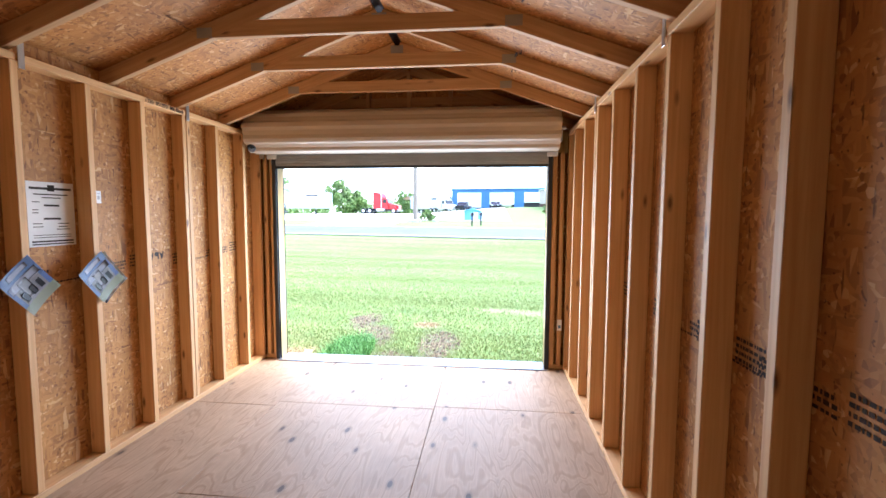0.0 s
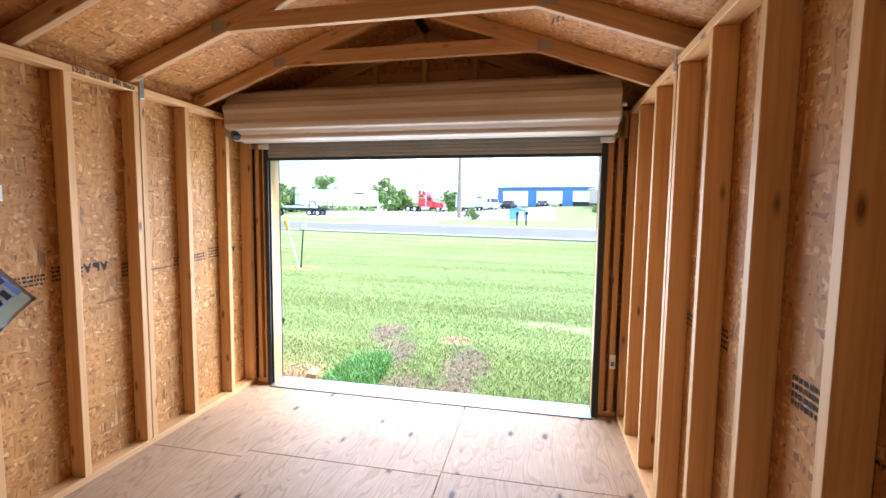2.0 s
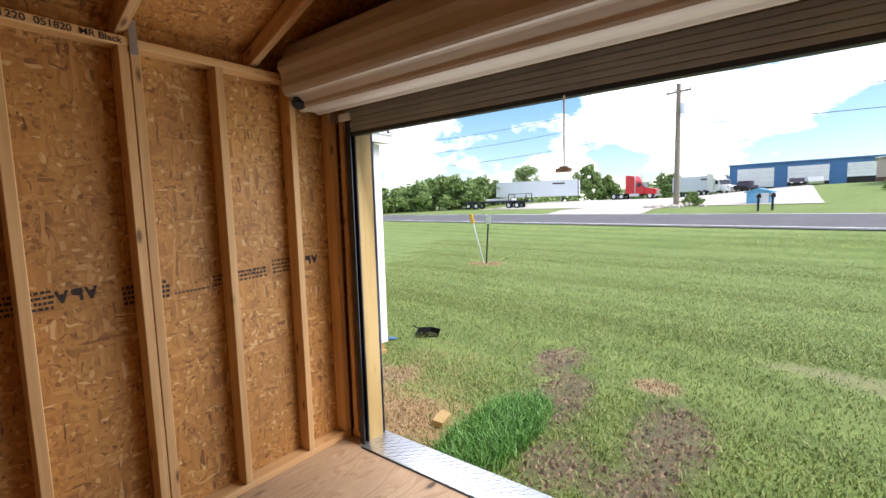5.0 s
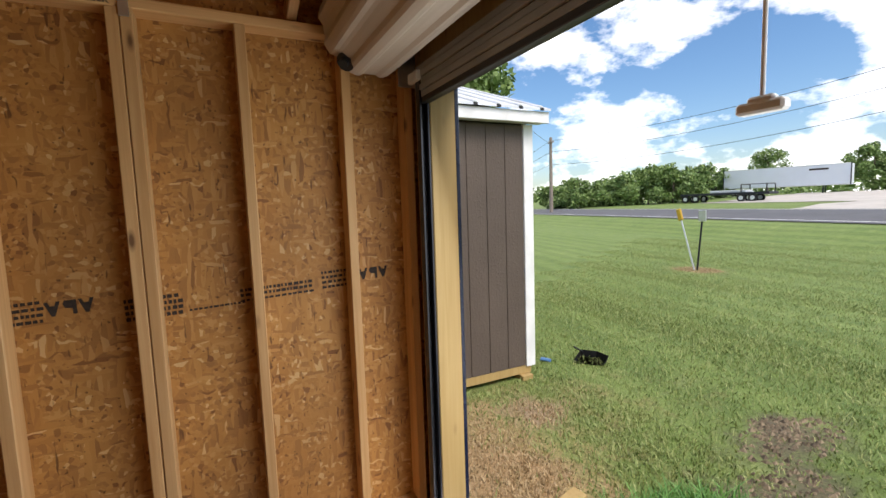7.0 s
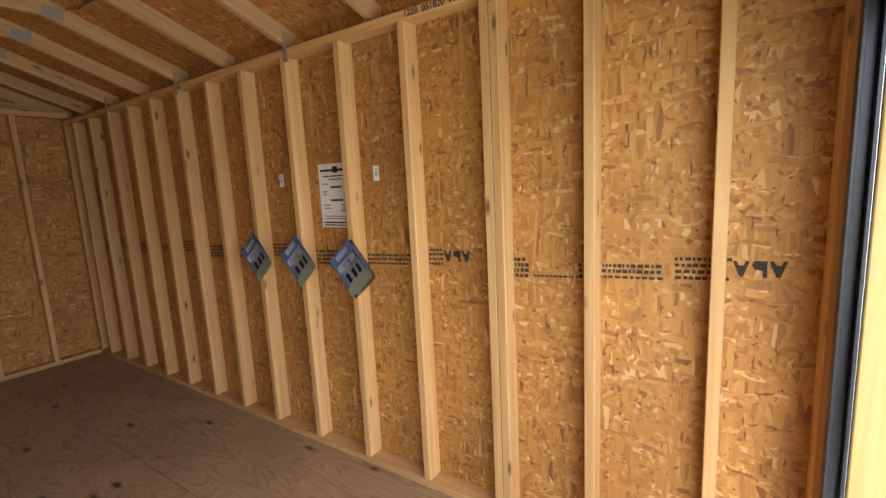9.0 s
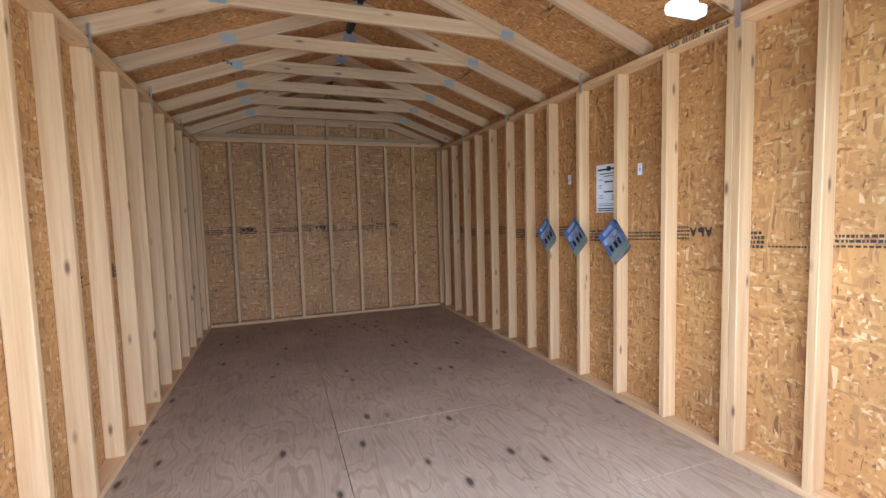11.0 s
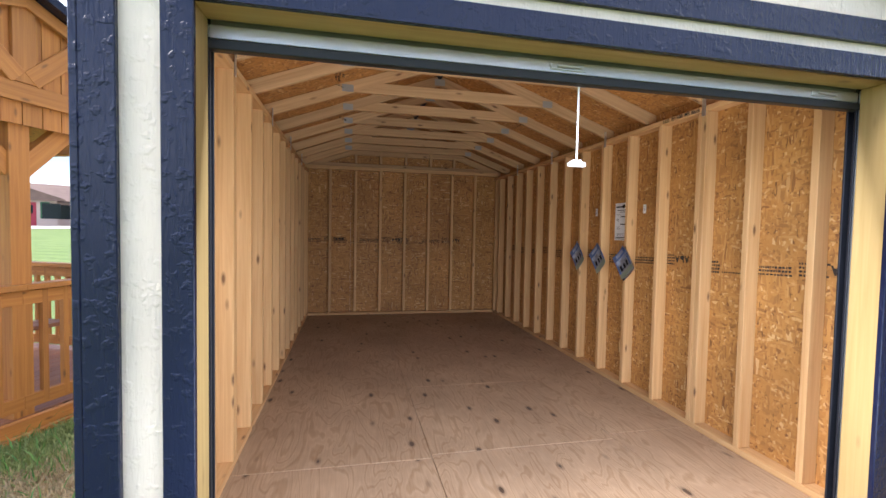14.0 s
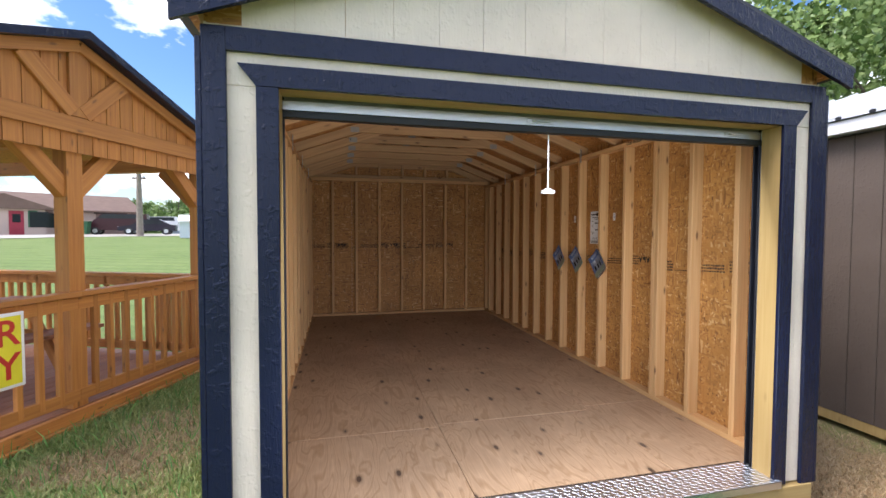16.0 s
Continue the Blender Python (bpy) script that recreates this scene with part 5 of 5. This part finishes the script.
rod("vent_pipe", (-2.2, 2.8, 3.2), (-2.2, 2.8, 3.85), 0.1, M_DARK, ho)
bm = bmesh.new()
bmesh.ops.create_cone(bm, cap_ends=True, segments=16, radius1=0.36, radius2=0.3, depth=0.06, matrix=Matrix.Translation((-4.9, 0.8, 3.75)) @ Matrix.Rotation(1.0, 4, 'X'))
add_rod(bm, (-4.9, 0.9, 2.6), (-4.9, 0.85, 3.7), 0.03)
part("satellite_dish", bm, M_DARK, ho)

# little blue shed, mailboxes
x, y = polar(-2.3, 46)
ls = at("pump_house", x, y, -8, "small sky-blue shed with low gable roof", "shed")
M_SKYB = plain("sky_blue_paint", (0.13, 0.36, 0.58), 0.55)
box("wall", -0.85, 0.85, 0, 1.6, -0.2, 1.0, M_SKYB, ls)
for s in (-1, 1):
    prism("roof", [(s * 1.0, 0.95), (0, 1.25), (0, 1.32), (s * 1.0, 1.02)], "y", -0.12, 1.72, M_SKYB, ls)
prism("gable_wall", [(-0.84, 0.99), (0.84, 0.99), (0, 1.24)], "y", 0, 0.05, M_SKYB, ls)
box("door", 0.15, 0.7, -0.03, 0, -0.1, 0.9, M_PALE, ls)
for az in (-2.3, -1.1):
    x, y = polar(az, 36.5)
    mb = at("mailbox", x, y, 10, "black mailbox on a dark wooden post", "mailbox", "mailboxes")
    box("post", -0.06, 0.06, -0.06, 0.06, -0.2, 0.85, M_TRACK, mb)
    bm = bmesh.new()
    add_box(bm, -0.12, 0.12, -0.28, 0.28, 0.85, 1.0, 0.01)
    add_rod(bm, (0, -0.28, 1.0), (0, 0.28, 1.0), 0.12, None, 14)
    part("box", bm, M_TRACK, mb)
    box("flag", 0.121, 0.13, -0.1, 0.0, 1.0, 1.12, M_RED, mb, 0)

# ---- vehicles ----


def wheel(parent, x, y, r, w=0.26):
    t = rod("wheel", (x, y - w / 2, r), (x, y + w / 2, r), r, M_TYRE, parent, None, 18)
    rod("rim", (x, y - w / 2 - 0.012, r), (x, y + w / 2 + 0.012, r), r * 0.55, M_GALV, t, None, 12)


def semi(x, y, rz, paint, label, name="semi_truck"):
    """A long-nosed tractor, nose along local x."""
    t = at(name, x, y, rz, label, "truck")
    box("chassis", -3.6, 3.0, -0.5, 0.5, 0.55, 0.85, M_TRACK, t, 0.02)
    prism("sleeper", [(-1.2, 0.9), (0.35, 0.9), (0.35, 2.9), (-0.1, 3.55), (-1.15, 3.7), (-1.2, 3.6)], "y", -1.15, 1.15, paint, t)
    prism("cab", [(0.36, 0.8), (1.5, 0.8), (1.5, 1.75), (1.15, 2.6), (0.36, 2.75)], "y", -1.1, 1.1, paint, t)
    prism("hood", [(1.51, 0.8), (3.2, 0.7), (3.25, 1.35), (3.0, 1.5), (1.51, 1.75)], "y", -0.8, 0.8, paint, t)
    for s in (-1, 1):
        prism("fender", [(1.9, 0.75), (2.0, 1.15), (2.4, 1.3), (2.85, 1.15), (3.1, 0.7)], "y", s * 0.81, s * 1.15, paint, t)
        box("side_window", 0.55, 1.15, s * 1.101, s * 1.115, 1.85, 2.45, M_GLASS, t, 0)
        rod("exhaust_stack", (0.3, s * 1.25, 0.9), (0.3, s * 1.25, 3.9), 0.07, M_GALV, t)
        rod("fuel_tank", (-0.6, s * 0.95, 0.65), (0.9, s * 0.95, 0.65), 0.3, M_GALV, t, None, 14)
        for xx in (-3.1, -1.9, 2.45):
            wheel(t, xx, s * 0.95, 0.5)
    prism("windshield", [(1.515, 1.78), (1.19, 2.56), (1.22, 2.58), (1.55, 1.8)], "y", -1.0, 1.0, M_GLASS, t)
    box("bumper", 3.2, 3.4, -1.1, 1.1, 0.4, 0.75, M_GALV, t, 0.03)
    box("grille", 3.24, 3.29, -0.5, 0.5, 0.8, 1.35, M_GALV, t, 0.01)
    return t


x, y = polar(-14.1, 76)
semi(x, y, -8, M_CARRED, "red long-nosed semi truck parked on the gravel lot")
x, y = polar(-5.9, 88)
semi(x, y, -42, M_CARWHITE, "white semi truck parked before the workshop")


def box_trailer(x, y, rz, L, label):
    t = at("box_trailer", x, y, rz, label, "trailer")
    box("body", -L / 2, L / 2, -1.25, 1.25, 1.1, 3.75, M_TRAIL, t, 0.02)
    for z in (1.1, 3.72):
        box("edge_rail", -L / 2 - 0.02, L / 2 + 0.02, -1.27, -1.251, z, z + 0.1, M_GALV, t, 0)
    for s in (-1, 1):
        box("corner_post", s * L / 2 - 0.06, s * L / 2 + 0.06, -1.275, -1.252, 1.1, 3.8, M_TRACK, t, 0)
        for xx in (-L / 2 + 1.2, -L / 2 + 2.4):
            wheel(t, xx, s * 0.95, 0.5)
        box("landing_leg", L / 2 - 2.8, L / 2 - 2.65, s * 0.8 - 0.06, s * 0.8 + 0.06, 0.0, 1.1, M_TRACK, t)
    box("marking", L / 2 - 4.2, L / 2 - 2.2, -1.256, -1.2515, 3.1, 3.35, M_INK, t, 0)
    return t


x, y = polar(-25.6, 80)
box_trailer(x, y, 14, 14.2, "white box semi trailer standing on landing legs")
x, y = polar(-7.6, 96)
box_trailer(x, y, -5, 9.0, "pale blue-white trailer behind the utility pole")
x, y = polar(-30.8, 66)
fb = at("flatbed_trailer", x, y, 6, "low dark flatbed trailer with steel rack", "trailer")
box("deck", -4.5, 5.5, -1.2, 1.2, 0.85, 1.1, M_TRACK, fb, 0.02)
box("load", -1.0, 3.0, -0.9, 0.9, 1.1, 1.4, M_PALE, fb, 0.05)
for xx in (-3.9, -2.6, 2.6, 3.8):
    for s in (-1, 1):
        wheel(fb, xx, s * 1.0, 0.45)
for xx in (2.6, 5.2):
    for s in (-1.1, 1.1):
        box("rack_post", xx - 0.05, xx + 0.05, s - 0.05, s + 0.05, 1.0, 1.95, M_TRACK, fb)
    box("rack_bar", xx - 0.05, xx + 0.05, -1.1, 1.1, 1.95, 2.05, M_TRACK, fb)
box("rack_bar", 2.6, 5.2, -1.14, -1.06, 1.95, 2.03, M_TRACK, fb)


def car(x, y, rz, paint, kind, label, cat="car"):
    c = at("parked_" + kind, x, y, rz, label, cat, "parked cars")
    body = {"sedan": [(-2.2, 0.35), (2.2, 0.35), (2.25, 0.7), (1.2, 0.88), (0.5, 1.38), (-0.9, 1.42), (-1.7, 0.95), (-2.2, 0.9)],
            "van": [(-2.5, 0.4), (2.4, 0.4), (2.45, 0.95), (1.6, 1.15), (0.9, 1.85), (-2.4, 1.9), (-2.5, 1.1)],
            "pickup": [(-2.7, 0.5), (2.6, 0.5), (2.65, 1.05), (1.4, 1.15), (0.8, 1.8), (-0.5, 1.82), (-0.6, 1.15), (-2.7, 1.12)]}[kind]
    prism("body", body, "y", -0.88, 0.88, paint, c)
    top = max(z for _, z in body)
    gx = {"sedan": (-1.2, 0.4), "van": (-2.2, 0.9), "pickup": (-0.4, 0.7)}[kind]
    for s in (-1, 1):
        prism("side_glass", [(gx[0], top - 0.45), (gx[1] + 0.25, top - 0.45), (gx[1] - 0.05, top - 0.08), (gx[0] + 0.12, top - 0.08)], "y", s * 0.881, s * 0.89, M_GLASS, c)
        for xx in (-1.45, 1.4):
            wheel(c, xx, s * 0.8, 0.34, 0.2)
        box("headlight", 2.2, 2.26, s * 0.55 - 0.15, s * 0.55 + 0.15, 0.62, 0.74, M_WHITE, c, 0.01)
    return c


for az, d, k, paint, lab in ((-3.4, 85, "pickup", M_CARDARK, "dark pickup truck parked by the workshop"), (0.8, 84, "sedan", M_CARDARK, "dark sedan parked by the workshop"), (2.2, 84, "sedan", M_GALV, "silver car parked by the workshop")):
    x, y = polar(az, d)
    car(x, y, -110 + 25 * math.sin(az), paint, k, lab)

# ---- utility poles and wires ----
M_POLE = plain("weathered_pole", (0.24, 0.2, 0.17), 0.9, 0, 0.2, 4, 0.4, 30)


def utility_pole(x, y, h, arm=1.1, rz=0, box_=True):
    p = at("utility_pole", x, y, rz, "weathered wooden utility pole with cross arm", "utility pole", "utility poles")
    rod("pole", (0, 0, -0.5), (0, 0, h), 0.26, M_POLE, p, 0.18, 12)
    if arm:
        box("cross_arm", -arm, arm, -0.06, 0.06, h - 0.75, h - 0.6, M_POLE, p)
        for s in (-arm + 0.1, -0.3, arm - 0.1):
            rod("insulator", (s, 0, h - 0.6), (s, 0, h - 0.42), 0.05, M_GALV, p)
    if box_:
        rod("transformer", (0.38, 0, h - 2.6), (0.38, 0, h - 1.7), 0.2, M_GALV, p, None, 14)
    return p


px, py = polar(-9.9, 46)
utility_pole(px, py, 10.9, rz=ROADYAW)
qx, qy = polar(-49.5, 62, Vector((0.39, -0.99, 1.42)))
utility_pole(qx, qy, 10.0, 0.8, ROADYAW, False)
ex, ey = polar(158.9, 44, EYE1)
utility_pole(ex, ey, 5.4, 0.5, 0, False)


def wire(a, b, sag, parent_name="power_line"):
    bm = bmesh.new()
    a, b = Vector(a), Vector(b)
    pts = [a.lerp(b, i / 14) - Vector((0, 0, sag * 4 * (i / 14) * (1 - i / 14))) for i in range(15)]
    for p, q in zip(pts, pts[1:]):
        add_rod(bm, p, q, 0.022, None, 4)
    o = part(parent_name, bm, M_TRACK)
    return tagged(o, "thin dark overhead power line", "power line", "power lines")


gzp, gzq = ground_z(px, py), ground_z(qx, qy)
for k, dz in enumerate((-0.42, -1.9, -3.6)):
    wire((px - 0.4 * k, py, gzp + 10.9 + dz), (qx, qy, gzq + 10.0 + dz), 1.0)
    wire((px, py, gzp + 10.9 + dz), (60, 30 + k, 11 + dz), 1.0)
    wire((qx, qy, gzq + 10.0 + dz), (-130, 80, 11 + dz), 0.8)
wire((-7.0, -1.2, 8.0), (qx, qy, gzq + 9.2), 0.8)

# stones round the pole
rng = np.random.default_rng(77)
for i in range(14):
    x, y = px + rng.normal() * 1.4, py - 0.6 + rng.normal() * 0.5
    bm = bmesh.new()
    bmesh.ops.create_icosphere(bm, subdivisions=1, radius=0.2 + 0.14 * rng.random())
    for v in bm.verts:
        v.co *= 0.8 + 0.4 * rng.random()
    o = part("stone", bm, M_GRAVEL)
    o.matrix_world = pose(x, y, ground_z(x, y) + 0.05)
    tagged(o, "pale rounded stone in the bed round the pole", "stone", "bed stones")

# ---- behind the pavilion ----
x, y = polar(152.6, 54, EYE1)
pk = at("office_building", x, y, 0, "low pink stucco building with brown shingle roof", "building")
pk.matrix_world = pose(x, y, ground_z(x, y), 0, 0, 180 - 152.6 + 8)
# front faces local +y
box("wall", -5.7, 7, -9, 0, -0.4, 2.35, M_PINK, pk)
prism("roof", [(0.7, 2.25), (-4.5, 4.0), (-9.7, 2.25), (-9.7, 2.1), (0.7, 2.1)], "x", -6.2, 7.6, M_BROWNSH, pk)
box("wall", 1.5, 6.5, 0.01, 3.0, -0.4, 2.35, M_PINK, pk)
prism("roof", [(1.0, 2.25), (4.0, 3.35), (7.0, 2.25), (7.0, 2.12), (1.0, 2.12)], "y", -4.5, 3.4, M_BROWNSH, pk)
prism("gable_wall", [(1.5, 2.3), (6.5, 2.3), (4.0, 3.2)], "y", 2.9, 3.0, M_PINK, pk)
M_DOORRED = plain("door_red", (0.3, 0.02, 0.04), 0.5)
for xd, yd in ((3.3, 3.0), (-0.8, 0.0)):
    d = box("door", xd - 0.45, xd + 0.45, yd, yd + 0.06, -0.1, 1.95, M_DOORRED, pk)
    box("window", xd - 0.25, xd + 0.25, yd + 0.061, yd + 0.07, 1.0, 1.7, M_GLASS, d, 0)
box("banner", 2.0, 2.6, 3.01, 3.04, 0.6, 2.0, M_GREEN, pk)
for xw, yw in ((1.9, 3.0), (0.5, 0.0)):
    box("window", xw - 0.6, xw + 0.6, yw + 0.005, yw + 0.05, 0.6, 1.9, M_GLASS, pk, 0.01)
gd = box("garage_door", -4.9, -2.5, 0.0, 0.05, -0.1, 2.0, plain("garage_brown", (0.23, 0.15, 0.125), 0.6), pk)
for k in range(1, 4):
    box("panel_line", -4.9, -2.5, 0.051, 0.056, k * 0.5 - 0.12, k * 0.5 - 0.1, M_BROWN, gd, 0)
box("door_frame", -5.05, -2.35, 0.0, 0.04, 2.001, 2.16, M_DARK, pk)
for az, d, k, paint, lab in ((156.9, 50, "van", M_CARMAROON, "dark red-brown van parked by the pink building"), (159.7, 49, "sedan", M_CARDARK, "dark blue sedan parked by the pink building"),
                             (160.0, 57, "van", M_CARWHITE, "white van parked by the tree line")):
    x, y = polar(az, d, EYE1)
    car(x, y, 12, paint, k, lab)
x, y = polar(153.9, 48.5, EYE1)
db = at("waste_bin", x, y, 10, "green wheeled waste bin beside the pink building", "bin")
prism("bin_body", [(-0.6, 0.1), (0.6, 0.1), (0.7, 1.1), (-0.7, 1.1)], "y", -0.5, 0.5, M_GREEN, db)
box("lid", -0.75, 0.75, -0.55, 0.55, 1.1, 1.18, M_GREEN, db, 0.02)
x, y = polar(162.9, 40, EYE1)
ws2 = at("display_shed", x, y, 15, "little pale blue and white display shed", "shed")
box("wall", -0.6, 0.2, -1.2, 1.2, 0, 1.25, M_TRAIL, ws2)
for s in (-1, 1):
    prism("roof", [(s * 1.4, 1.2), (0, 1.7), (0, 1.78), (s * 1.4, 1.28)], "x", -0.75, 0.3, M_WHITE, ws2)
prism("gable_wall", [(-1.2, 1.24), (1.2, 1.24), (0, 1.68)], "x", -0.6, -0.55, M_TRAIL, ws2)
for yy in (-1.2, 1.12):
    box("corner_trim", -0.62, -0.55, yy, yy + 0.08, 0, 1.25, M_WHITE, ws2)
# paved yard before the pink building
bm = bmesh.new()
ring = []
for i in range(25):
    az = 140 + i * 1.4
    ring.append([polar(az, d, EYE1) for d in (43.0, 47, 52, 60)])
vs = [[bm.verts.new((x, y, ground_z(x, y) + 0.04)) for x, y in r] for r in ring]
for a, b in zip(vs, vs[1:]):
    for j in range(3):
        bm.faces.new((a[j], a[j + 1], b[j + 1], b[j]))
tagged(part("pavement", bm, M_GRAVEL), "pale concrete yard before the pink building", "", "", "structure")

# board fence beyond the parked vans
M_FENCE = plain("fence_grey_blue", (0.26, 0.32, 0.38), 0.8, 0, 0.12, 2)
p0, p1 = Vector(polar(160.9, 60, EYE1)), Vector(polar(165.5, 60, EYE1))
run = p1 - p0
fence = at("board_fence", p0.x, p0.y, math.degrees(math.atan2(run.y, run.x)), "weathered grey-blue board fence behind the parked vans", "fence")
for k in range(int(run.length / 0.2)):
    box("board", k * 0.2, k * 0.2 + 0.19, -0.012, 0.012, -0.2, 1.6 + 0.02 * (k % 3), M_FENCE, fence, 0)
for z in (0.3, 1.3):
    box("rail", 0, run.length, -0.06, -0.013, z, z + 0.09, M_FENCE, fence, 0)
